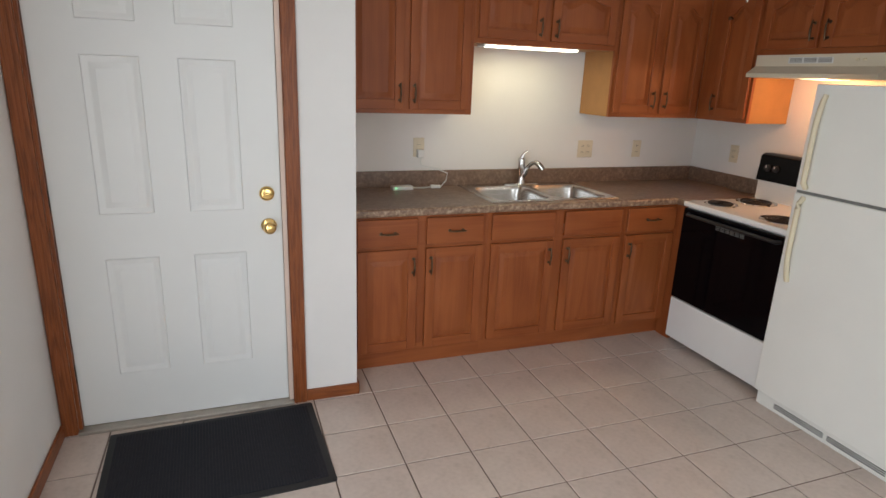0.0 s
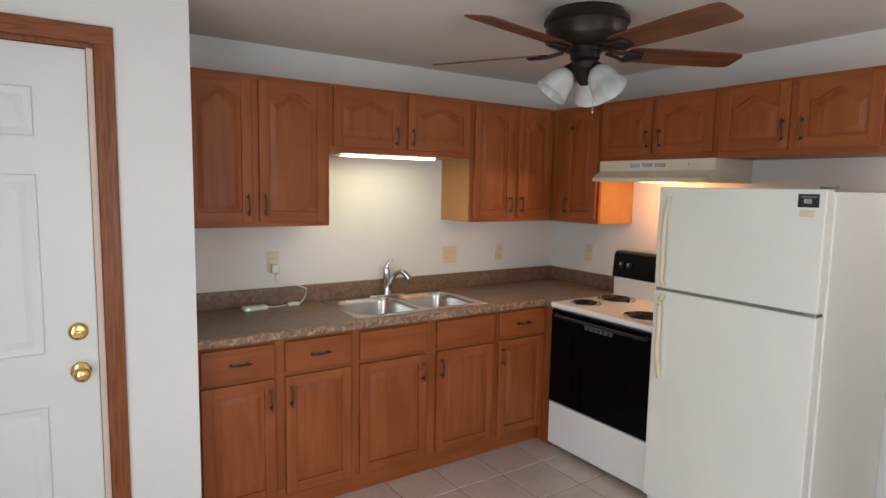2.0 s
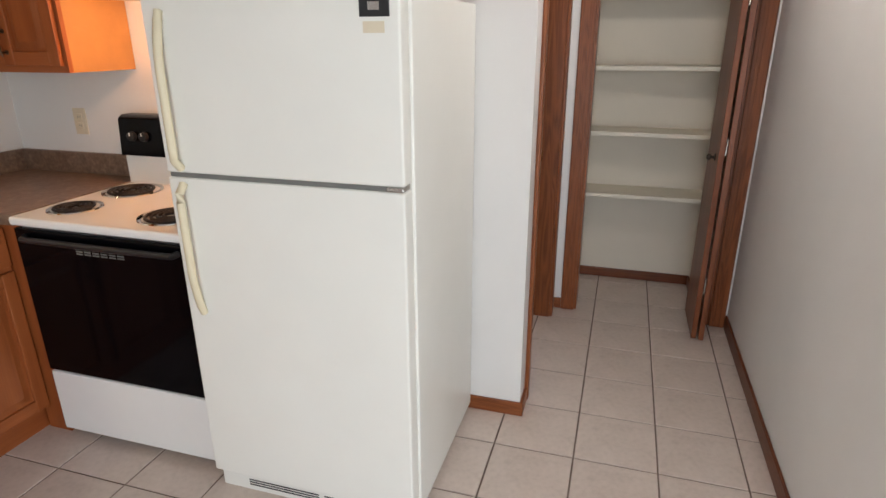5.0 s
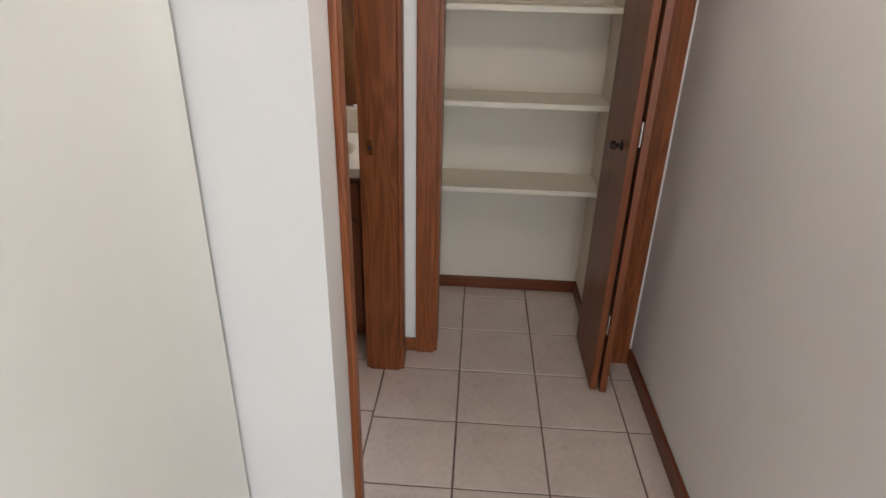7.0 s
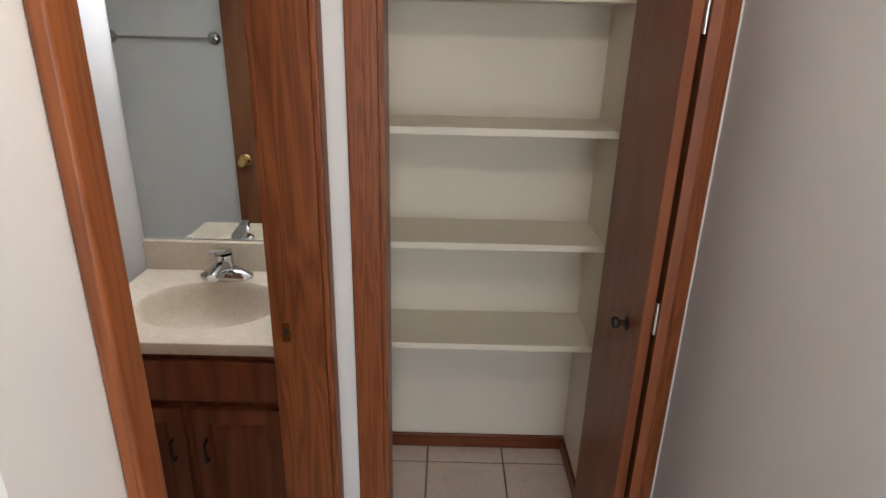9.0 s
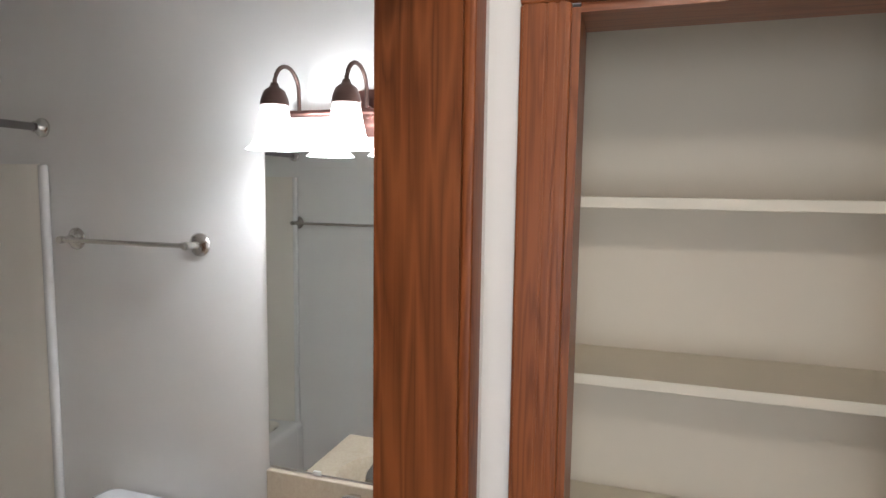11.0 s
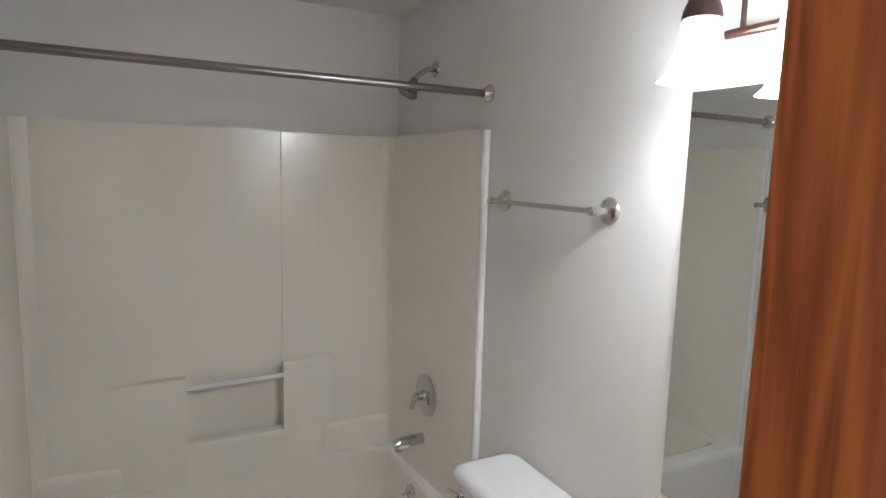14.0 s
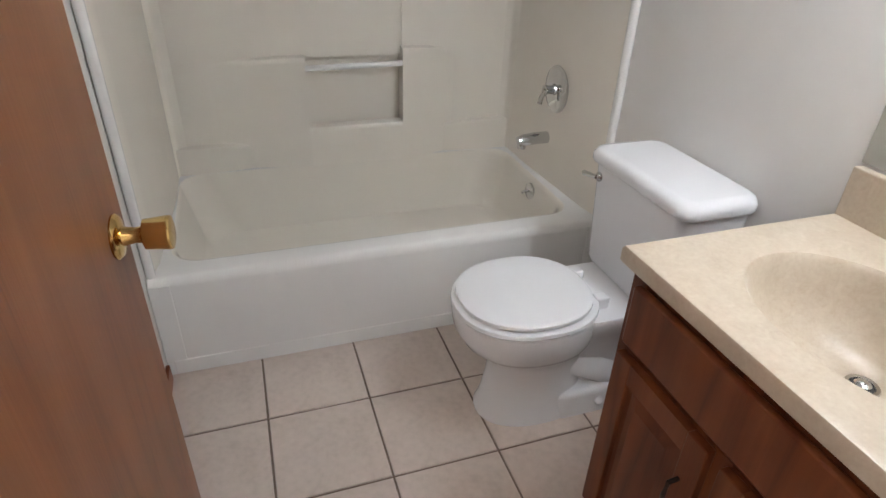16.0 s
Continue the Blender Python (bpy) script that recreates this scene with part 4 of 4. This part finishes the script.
part("niche_back", B(0.705, 1.105, -0.014, -0.002, 0.352, 0.791), FIBRE, tub)


def moulded(y, z1, x):
    """The section at x of a ledge that stands out to y, stands on the tub rim and slopes at its top."""
    return [Vector((x, yy, z)) for yy, z in ((-0.03, 0.352), (y, 0.352), (y, z1 - 0.026), (y * 0.985, z1 - 0.014), (y * 0.93, z1 - 0.006), (-0.05, z1))]


def swell(x_thin, x_thick, z1, proud):
    """A moulded ledge that grows out of the panel from x_thin to x_thick."""
    loops = []
    for i in range(13):
        t = i / 12
        e = 0.5 - 0.5 * math.cos(math.pi * min(1, t * 1.25))
        loops.append(moulded(-0.0555 - proud * e, z1 - 0.012 * (1 - e), x_thin + (x_thick - x_thin) * t))
    return part("ledge", loft(bmesh.new(), loops), FIBRE, tub)


swell(0.36, 0.712, 0.80, 0.034)
swell(1.36, 1.098, 0.822, 0.040)
swell(0.64, T0 + 0.05, 0.47, 0.032)
swell(1.14, T1 - 0.05, 0.50, 0.030)
part("ledge", loft(bmesh.new(), [moulded(y, 0.522, x) for x, y in ((0.700, -0.0890), (0.730, -0.0890), (1.080, -0.0950), (1.110, -0.0950))]), FIBRE, tub)
part("grab_bar", cyl(bmesh.new(), (0.710, -0.080, 0.752), (1.100, -0.080, 0.757), 0.0115, seg=16), TUBWHITE, tub, "white moulded grab bar")
for x0, x1 in ((T0, T0 + 0.058), (T1 - 0.058, T1)):
    w_, k = (x0, 1) if x0 == T0 else (x1, -1)
    part("end_panel", loft(bmesh.new(), [[Vector((w_, -0.80, z)), Vector((w_ + k * 0.022, -0.80, z)), Vector((w_ + k * 0.034, -0.74, z)), Vector((w_ + k * 0.058, -0.30, z)), Vector((w_ + k * 0.058, -0.002, z)), Vector((w_, -0.002, z))] for z in (0.352, ZS - 0.012, ZS)]), FIBRE, tub)
    part("front_flange", B(*sorted((w_, w_ + k * 0.026)), -0.824, -0.796, 0.35, ZS, bev=0.010, seg=3), TUBWHITE, tub, "white rounded front flange")
for x in (T0 + 0.058, T1 - 0.058):
    k = 1 if x < 0.8 else -1
    part("cove", loft(bmesh.new(), [[Vector((x, -0.055, z)), Vector((x + k * 0.045, -0.0555, z)), Vector((x + k * 0.018, -0.066, z)), Vector((x + k * 0.007, -0.08, z)), Vector((x, -0.11, z))] for z in (0.352, ZS - 0.001)]), FIBRE, tub)
XS_ = T1 - 0.050
vl = thing("shower_valve", at(XS_, -0.47, 0.73, EAST), "chrome tub valve with round plate and lever", "shower valve")
part("escutcheon", lathe(bmesh.new(), [(0.088, 0), (0.088, 0.003), (0.068, 0.010), (0.022, 0.013), (0.020, 0.02), (0.001, 0.02)], (0, 0, 0), (0, -1, 0), 36), CHROME, vl)
part("handle", tube(bmesh.new(), [(0, -0.015, 0), (0, -0.035, 0), (0, -0.052, 0.0)], [0.017, 0.015, 0.019], 16), CHROME, vl)
part("lever", tube(bmesh.new(), [(0, -0.045, 0), (-0.012, -0.055, -0.03), (-0.016, -0.058, -0.055)], [0.011, 0.009, 0.010], 12), NICKEL, vl)
sp = thing("tub_spout", at(XS_, -0.44, 0.53, EAST), "chrome tub filler spout on the surround wall", "tub spout")
part("spout_body", tube(bmesh.new(), [(0, 0, 0), (0, -0.05, 0), (0, -0.10, -0.004), (0, -0.125, -0.010)], [0.024, 0.024, 0.023, 0.020], 18), CHROME, sp)
part("outlet", cyl(bmesh.new(), (0, -0.108, -0.015), (0, -0.108, -0.036), 0.018, seg=16), CHROME, sp)
ov = thing("overflow_plate", at(1.542, -0.455, 0.305, EAST), "round chrome overflow plate with trip lever", "overflow plate")
part("plate", lathe(bmesh.new(), [(0.036, -0.006), (0.036, 0.002), (0.028, 0.007), (0.001, 0.008)], (0, 0, 0), (0, -1, 0), 28), CHROME, ov)
part("trip_lever", tube(bmesh.new(), [(0, -0.006, 0.005), (-0.004, -0.028, 0.0), (-0.004, -0.034, -0.006)], 0.005, 8), CHROME, ov)
sw = thing("shower_fixture", at(XE, -0.379, 2.053, EAST), "chrome shower head on a short bent arm", "shower head")
part("flange", lathe(bmesh.new(), [(0.032, 0), (0.030, 0.006), (0.014, 0.012), (0.001, 0.012)], (0, 0, 0), (0, -1, 0), 24), CHROME, sw)
part("arm", tube(bmesh.new(), [(0, -0.005, 0), (0, -0.04, -0.004), (0, -0.075, -0.03), (0, -0.10, -0.058)], 0.0115, 12), CHROME, sw)
part("head", lathe(bmesh.new(), [(0.014, -0.01), (0.018, 0.012), (0.036, 0.036), (0.042, 0.055), (0.037, 0.062), (0.001, 0.060)], (0, -0.095, -0.055), (0, -0.5, -0.866), 24), RODMETAL, sw)
rd = thing("shower_rod", at(0, -0.80, 1.914), "brushed nickel shower curtain rod across the tub", "shower rod")
part("rod", cyl(bmesh.new(), (XB + 0.006, 0, 0), (XE - 0.006, 0, 0), 0.0127, seg=18), RODMETAL, rd)
for x, k in ((XB + 0.0005, 1), (XE - 0.0005, -1)):
    part("flange", lathe(bmesh.new(), [(0.031, 0), (0.031, 0.006), (0.022, 0.012), (0.018, 0.03), (0.001, 0.03)], (x, 0, 0), (k, 0, 0), 24), NICKEL, rd)


def towel_bar(m, length, label):
    """Bar along local x, standing out to local -y."""
    tb = thing("towel_bar", m, label, "towel bar", "towel bars")
    for x in (0.0, length):
        p = part("post", lathe(bmesh.new(), [(0.036, 0), (0.036, 0.004), (0.028, 0.012), (0.012, 0.018), (0.009, 0.04), (0.012, 0.052), (0.012, 0.066), (0.001, 0.068)], (x, 0, 0), (0, -1, 0), 24), NICKEL, tb)
    part("bar", cyl(bmesh.new(), (-0.012, -0.058, 0), (length + 0.012, -0.058, 0), 0.0075, seg=14), NICKEL, tb)
    return tb


towel_bar(at(XE - 0.0005, -0.925, 1.556, EAST), 0.485, "brushed nickel towel bar beside the bathroom mirror")
towel_bar(pose(XB + 0.0005, -1.40, 1.535, 0, 0, 90), 0.58, "brushed nickel towel bar above the open door")

# toilet
to = thing("toilet", at(1.645, -1.25, 0, EAST), "white porcelain two-piece toilet with closed lid", "toilet")


def egg(cy, a, b, z, back=None, n=40, p=2.25):
    """An egg outline: local -y is the front; the back is cut flat at y = back."""
    out = []
    for i in range(n):
        c, s = math.cos(2 * math.pi * i / n), math.sin(2 * math.pi * i / n)
        x = a * math.copysign(abs(c) ** (2 / p), c)
        y = cy + b * math.copysign(abs(s) ** (2 / p), s) * (1.0 if s < 0 else 0.9)
        out.append(Vector((x, min(y, back) if back is not None else y, z)))
    return out


bm = bmesh.new()
loft(bm, [egg(-0.447, 0.112, 0.182, 0.0), egg(-0.447, 0.113, 0.183, 0.008), egg(-0.445, 0.105, 0.168, 0.05), egg(-0.445, 0.095, 0.155, 0.13), egg(-0.445, 0.093, 0.152, 0.19), egg(-0.455, 0.104, 0.160, 0.222), egg(-0.470, 0.132, 0.180, 0.252), egg(-0.485, 0.158, 0.200, 0.286), egg(-0.494, 0.171, 0.212, 0.325), egg(-0.497, 0.176, 0.214, 0.372), egg(-0.497, 0.170, 0.208, 0.382)])
bw = part("bowl", bm, PORCELAIN, to)
bm = bmesh.new()
loft(bm, [rr(-0.065, 0.065, -0.34, -0.13, 0.04, 0.08), rr(-0.062, 0.062, -0.36, -0.10, 0.04, 0.15), rr(-0.070, 0.070, -0.37, -0.06, 0.04, 0.21), rr(-0.105, 0.105, -0.36, -0.020, 0.04, 0.29), rr(-0.135, 0.135, -0.39, -0.012, 0.035, 0.33), rr(-0.142, 0.142, -0.39, -0.012, 0.03, 0.367), rr(-0.138, 0.138, -0.39, -0.014, 0.03, 0.377)])
part("rear_pedestal", bm, PORCELAIN, bw)
part("foot", loft(bmesh.new(), [rr(-0.112, 0.112, -0.43, -0.135, 0.05, 0.0), rr(-0.112, 0.112, -0.43, -0.135, 0.05, 0.072), rr(-0.106, 0.106, -0.425, -0.140, 0.05, 0.088), rr(-0.092, 0.092, -0.41, -0.155, 0.045, 0.095)]), PORCELAIN, bw)
bm = bmesh.new()
for s in (-1, 1):
    tube(bm, [(0.05 * s, -0.40, 0.17), (0.056 * s, -0.335, 0.155), (0.060 * s, -0.275, 0.132), (0.058 * s, -0.215, 0.10), (0.05 * s, -0.18, 0.07)], [0.028, 0.037, 0.042, 0.040, 0.034], 16)
part("trapway", bm, PORCELAIN, bw)
for s in (-1, 1):
    part("bolt_cap", lathe(bmesh.new(), [(0.014, 0), (0.013, 0.008), (0.008, 0.014), (0.001, 0.016)], (0.111 * s, -0.275, 0.045), (s, 0, 0.1), 14), PORCELAIN, bw)
part("seat", loft(bmesh.new(), [egg(-0.500, 0.174, 0.208, 0.384, -0.315), egg(-0.500, 0.181, 0.214, 0.392, -0.312), egg(-0.500, 0.179, 0.212, 0.402, -0.312), egg(-0.500, 0.172, 0.205, 0.406, -0.315)]), PORCELAIN, to)
part("lid", loft(bmesh.new(), [egg(-0.505, 0.163, 0.190, 0.409, -0.327), egg(-0.505, 0.169, 0.196, 0.413, -0.325), egg(-0.505, 0.168, 0.195, 0.422, -0.325), egg(-0.505, 0.157, 0.183, 0.429, -0.328), egg(-0.505, 0.09, 0.115, 0.433, -0.34)]), PORCELAIN, to)
for s in (-1, 1):
    part("seat_hinge", B(0.07 * s - 0.018, 0.07 * s + 0.018, -0.330, -0.292, 0.374, 0.412, bev=0.006, seg=3), PORCELAIN, to)
tk = part("tank", loft(bmesh.new(), [rr(-0.185, 0.185, -0.205, -0.015, 0.035, 0.375), rr(-0.19, 0.19, -0.21, -0.013, 0.035, 0.39), rr(-0.205, 0.205, -0.222, -0.010, 0.035, 0.695)]), PORCELAIN, to)
part("tank_lid", loft(bmesh.new(), [rr(-0.214, 0.214, -0.234, -0.006, 0.04, 0.697), rr(-0.219, 0.219, -0.239, -0.004, 0.042, 0.705), rr(-0.219, 0.219, -0.239, -0.004, 0.042, 0.722), rr(-0.210, 0.210, -0.23, -0.008, 0.042, 0.736), rr(-0.188, 0.188, -0.208, -0.02, 0.035, 0.742)]), PORCELAIN, to)
lv = bmesh.new()
lathe(lv, [(0.014, 0), (0.014, 0.006), (0.008, 0.012), (0.001, 0.013)], (-0.165, -0.219, 0.655), (0, -1, 0), 16)
tube(lv, [(-0.165, -0.232, 0.655), (-0.19, -0.236, 0.652), (-0.222, -0.238, 0.646)], [0.006, 0.007, 0.0085], 10)
part("flush_lever", lv, CHROME, tk)

# vanity
va = thing("vanity_cabinet", at(1.135, -1.662, 0, EAST), "dark oak bathroom vanity cabinet with two doors", "vanity")
VW = 0.612
for x0, x1 in ((0.0, 0.016), (VW - 0.016, VW)):
    part("side", B(x0, x1, 0.02, 0.514, 0.0, 0.752), VANOAK, va)
part("bottom", B(0.016, VW - 0.016, 0.02, 0.514, 0.09, 0.106), VANOAK, va)
part("toe_board", B(0.016, VW - 0.016, 0.075, 0.088, 0.0, 0.09), VANOAK, va)
for x in (0.0, VW / 2 - 0.02, VW - 0.04):
    part("frame_stile", B(x, x + 0.04, 0.0, 0.0205, 0.09, 0.752), VANOAK, va)
for z0, z1 in ((0.72, 0.752), (0.56, 0.60), (0.09, 0.125)):
    part("frame_rail", B(0.04, VW - 0.04, 0.0008, 0.0205, z0, z1), VANOAK, va)
part("false_front", B(0.025, VW - 0.025, -0.018, 0.001, 0.595, 0.728, bev=0.006, seg=2), VANOAK, va)
for x0, x1, hx in ((0.022, VW / 2 - 0.014, VW / 2 - 0.05), (VW / 2 + 0.014, VW - 0.022, VW / 2 + 0.05)):
    dd = cabinet_door(va, x0, x1, 0.115, 0.57, False, materials=(VANOAK, VANOAK))
    bm = bmesh.new()
    tube(bm, [(hx, -0.018, 0.395), (hx, -0.040, 0.398), (hx, -0.043, 0.43), (hx, -0.040, 0.462), (hx, -0.018, 0.465)], 0.0048, 8)
    part("handle", bm, BRONZE, dd, "dark bronze bow pull")
vt = thing("washbasin", at(0, 0, 0.752), "cream cultured marble vanity top with moulded basin", "washbasin")
x0, x1, y0, y1, cx, cy, n = 1.112, 1.6485, -2.301, -1.64, 1.372, -1.965, 96
bm = bmesh.new()
loft(bm, [cast(x0 + 0.004, x1, y0, y1 - 0.004, cx, cy, 0.0, n), cast(x0, x1, y0, y1, cx, cy, 0.006, n), cast(x0, x1, y0, y1, cx, cy, 0.030, n), cast(x0 + 0.003, x1, y0, y1 - 0.003, cx, cy, 0.036, n), cast(x0 + 0.010, x1, y0, y1 - 0.010, cx, cy, 0.038, n),
          oval(cx - 0.005, cy, 0.215, 0.285, 0.038, n, 2.3), oval(cx - 0.005, cy, 0.211, 0.281, 0.0355, n, 2.3), oval(cx, cy, 0.172, 0.226, 0.034, n, 2.1), oval(cx, cy, 0.166, 0.219, 0.026, n, 2.1), oval(cx + 0.001, cy, 0.161, 0.213, 0.008, n, 2.1), oval(cx + 0.006, cy, 0.150, 0.199, -0.04, n), oval(cx + 0.018, cy, 0.122, 0.165, -0.085, n), oval(cx + 0.036, cy + 0.006, 0.075, 0.10, -0.112, n), oval(cx + 0.047, cy + 0.012, 0.024, 0.024, -0.118, n)], caps=False)
part("slab", bm, CULTURED, vt)
part("upstand", B(1.626, 1.6488, y0, y1 - 0.004, 0.036, 0.146, bev=0.004), CULTURED, vt)
dn = part("drain", lathe(bmesh.new(), [(0.029, -0.104), (0.027, -0.100), (0.021, -0.101), (0.019, -0.106), (0.001, -0.106)], (cx + 0.047, cy + 0.012, -0.0125), (0, 0, 1), 28), CHROME, vt)
part("drain_gap", lathe(bmesh.new(), [(0.0195, -0.1055), (0.0195, -0.1035), (0.001, -0.1035)], (cx + 0.047, cy + 0.012, -0.0125), (0, 0, 1), 24), BLACK, dn)
part("stopper", lathe(bmesh.new(), [(0.013, -0.104), (0.014, -0.098), (0.010, -0.094), (0.001, -0.093)], (cx + 0.047, cy + 0.012, -0.0125), (0, 0, 1), 24), CHROME, dn)
bt = thing("vanity_faucet", at(1.572, -1.952, 0.7905, EAST) @ Matrix.Scale(1.18, 4), "chrome single-lever bathroom faucet on the vanity top", "faucet")
part("base_plate", loft(bmesh.new(), [oval(0, 0, 0.078, 0.027, 0.0, 32, 2.6), oval(0, 0, 0.078, 0.027, 0.008, 32, 2.6), oval(0, 0, 0.060, 0.022, 0.020, 32, 2.4), oval(0, 0, 0.028, 0.020, 0.034, 32, 2.0)]), CHROME, bt)
part("body", lathe(bmesh.new(), [(0.025, 0.02), (0.023, 0.05), (0.022, 0.072), (0.001, 0.075)], (0, 0, 0), (0, 0, 1), 24), CHROME, bt)
part("spout", tube(bmesh.new(), [(0, -0.005, 0.035), (0, -0.045, 0.048), (0, -0.085, 0.050), (0, -0.108, 0.040)], [0.020, 0.018, 0.016, 0.014], 14), CHROME, bt)
part("lever", loft(bmesh.new(), [[Vector((x * w, y, z + h)) for x, h in ((-1, 0), (1, 0), (0.8, 0.012), (-0.8, 0.012))] for y, z, w in ((0.024, 0.072, 0.014), (0.0, 0.078, 0.024), (-0.04, 0.088, 0.020), (-0.08, 0.098, 0.013), (-0.092, 0.097, 0.009))]), CHROME, bt)

mi = thing("mirror", at(1.6485, -1.645, 0.905, EAST), "frameless wall mirror standing on the vanity upstand", "mirror")
part("glass", B(0.0, 0.65, -0.005, 0.0, 0.0, 0.925), MIRROR, mi)
for x in (0.16, 0.5):
    part("clip", B(x - 0.012, x + 0.012, -0.009, 0.0, -0.006, 0.008, bev=0.002), WHITEPL, mi)

# vanity light
lf = thing("vanity_light", at(1.6495, -1.975, 1.928, EAST), "three-arm bronze vanity light with lit bell shades", "wall light")
part("back_plate", loft(bmesh.new(), [[Vector((p.x, -d_, p.y)) for p in oval(0, 0, a_, b_, 0, 40)] for d_, a_, b_ in ((0.0, 0.115, 0.062), (0.008, 0.115, 0.062), (0.012, 0.105, 0.054), (0.014, 0.095, 0.046), (0.020, 0.088, 0.040), (0.024, 0.07, 0.026))]), COPPER, lf)
part("cross_bar", cyl(bmesh.new(), (-0.235, -0.035, 0), (0.235, -0.035, 0), 0.0095, seg=16), COPPER, lf)
part("stem", cyl(bmesh.new(), (0, -0.015, 0), (0, -0.04, 0), 0.016, seg=16), COPPER, lf)
for x in (-0.20, 0.0, 0.20):
    a = part("arm", tube(bmesh.new(), [(x, -0.035, 0.0), (x, -0.036, 0.05), *arc((x, -0.093, 0.055), 0.057, 0, 180, (0, 1, 0), (0, 0, 1), 12), (x, -0.15, 0.045)], 0.0056, 10), VANBRONZE, lf)
    part("socket_cup", lathe(bmesh.new(), [(0.009, 0.062), (0.012, 0.052), (0.026, 0.042), (0.033, 0.025), (0.036, 0.012), (0.036, 0.006), (0.001, 0.006)], (x, -0.15, 0.0), (0, 0, 1), 24), VANBRONZE, a)
    sh = bmesh.new()
    lathe(sh, [(0.033, 0.008), (0.036, -0.01), (0.041, -0.04), (0.047, -0.07), (0.058, -0.092), (0.072, -0.104), (0.070, -0.104), (0.056, -0.09), (0.045, -0.07), (0.039, -0.04), (0.034, -0.01)], (x, -0.15, 0.0), (0, 0, 1), 32, caps=False)
    part("glass_shade", sh, LITGLASS, a, "lit frosted bell shade")

# hall ceiling light
hl = thing("hall_ceiling_light", at(-0.04, -2.85, H), "lit white dome ceiling light in the hallway", "ceiling light")
part("base_ring", lathe(bmesh.new(), [(0.075, 0.0), (0.078, -0.012), (0.070, -0.022), (0.001, -0.022)], (0, 0, 0), (0, 0, 1), 36), NICKEL, hl)
part("glass_dome", lathe(bmesh.new(), [(0.060, -0.0225), (0.070, -0.04), (0.073, -0.065), (0.064, -0.092), (0.040, -0.110), (0.001, -0.117)], (0, 0, 0), (0, 0, 1), 36), glow("lit_dome_glass", (1.0, 0.93, 0.87), 60.0), hl, "lit frosted glass dome")

# bathroom door, swung in against the wall
bd = tagged(part("door_2", B(0.0, 0.80, -0.035, 0.0, 0.012, 2.015, bev=0.002), DOOROAK, None), "flush oak bathroom door standing open with brass knob", "door", kind="structure")
bd.matrix_world = pose(0.178, -2.292, 0, 0, 0, 86.0)
knob_set(bd, "door_knob", pose(0.74, -0.035, 0.885, 90, 0, 0), BRASS, False)
for z in (0.25, 1.0, 1.8):
    part("hinge", cyl(bmesh.new(), (-0.004, 0.002, z - 0.045), (-0.004, 0.002, z + 0.045), 0.006, seg=10), BRASS, bd)

# ---- floor tiles ----


def tile_mesh(w, h):
    bm = box(bmesh.new(), -w / 2, w / 2, -h / 2, h / 2, -0.006, 0.0)
    bmesh.ops.bevel(bm, geom=[e for e in bm.edges if all(v.co.z > -0.001 for v in e.verts)], offset=0.0025, segments=2, profile=0.5, affect="EDGES")
    me = bpy.data.meshes.new("tile")
    bm.to_mesh(me)
    bm.free()
    me.materials.append(TILE)
    return me


def lay(x_line, y_line, px, py, x0, x1, y0, y1, joint=0.0065):
    """Tiles on a grid, with lines through x_line and y_line, wherever their middles fall in the given stretch."""
    me = tile_mesh(px - joint, py - joint)
    for i in range(math.floor((x0 - x_line) / px) - 1, math.ceil((x1 - x_line) / px) + 1):
        for j in range(math.floor((y0 - y_line) / py) - 1, math.ceil((y1 - y_line) / py) + 1):
            x, y = x_line + (i + 0.5) * px, y_line + (j + 0.5) * py
            if x0 < x < x1 and y0 < y < y1:
                t = new("tile", me)
                t.parent = floor
                t.matrix_local = pose(x, y, random.uniform(-0.0006, 0.0), random.uniform(-0.1, 0.1), random.uniform(-0.1, 0.1), 0)


lay(0.99, -2.66, 0.300, 0.3035, -4.1, -0.05, -3.48, -0.45)
lay(0.99, -2.66, 0.300, 0.3035, -0.05, 1.70, -3.48, -2.42)
lay(1.59, -2.66, 0.100, 0.3035, 1.60, 1.69, -3.48, -2.42)
lay(0.719, -1.112, 0.305, 0.302, 0.10, 1.70, -2.018, -0.75)
lay(0.719, -2.3565, 0.305, 0.3385, 0.10, 1.70, -2.3565, -2.018)
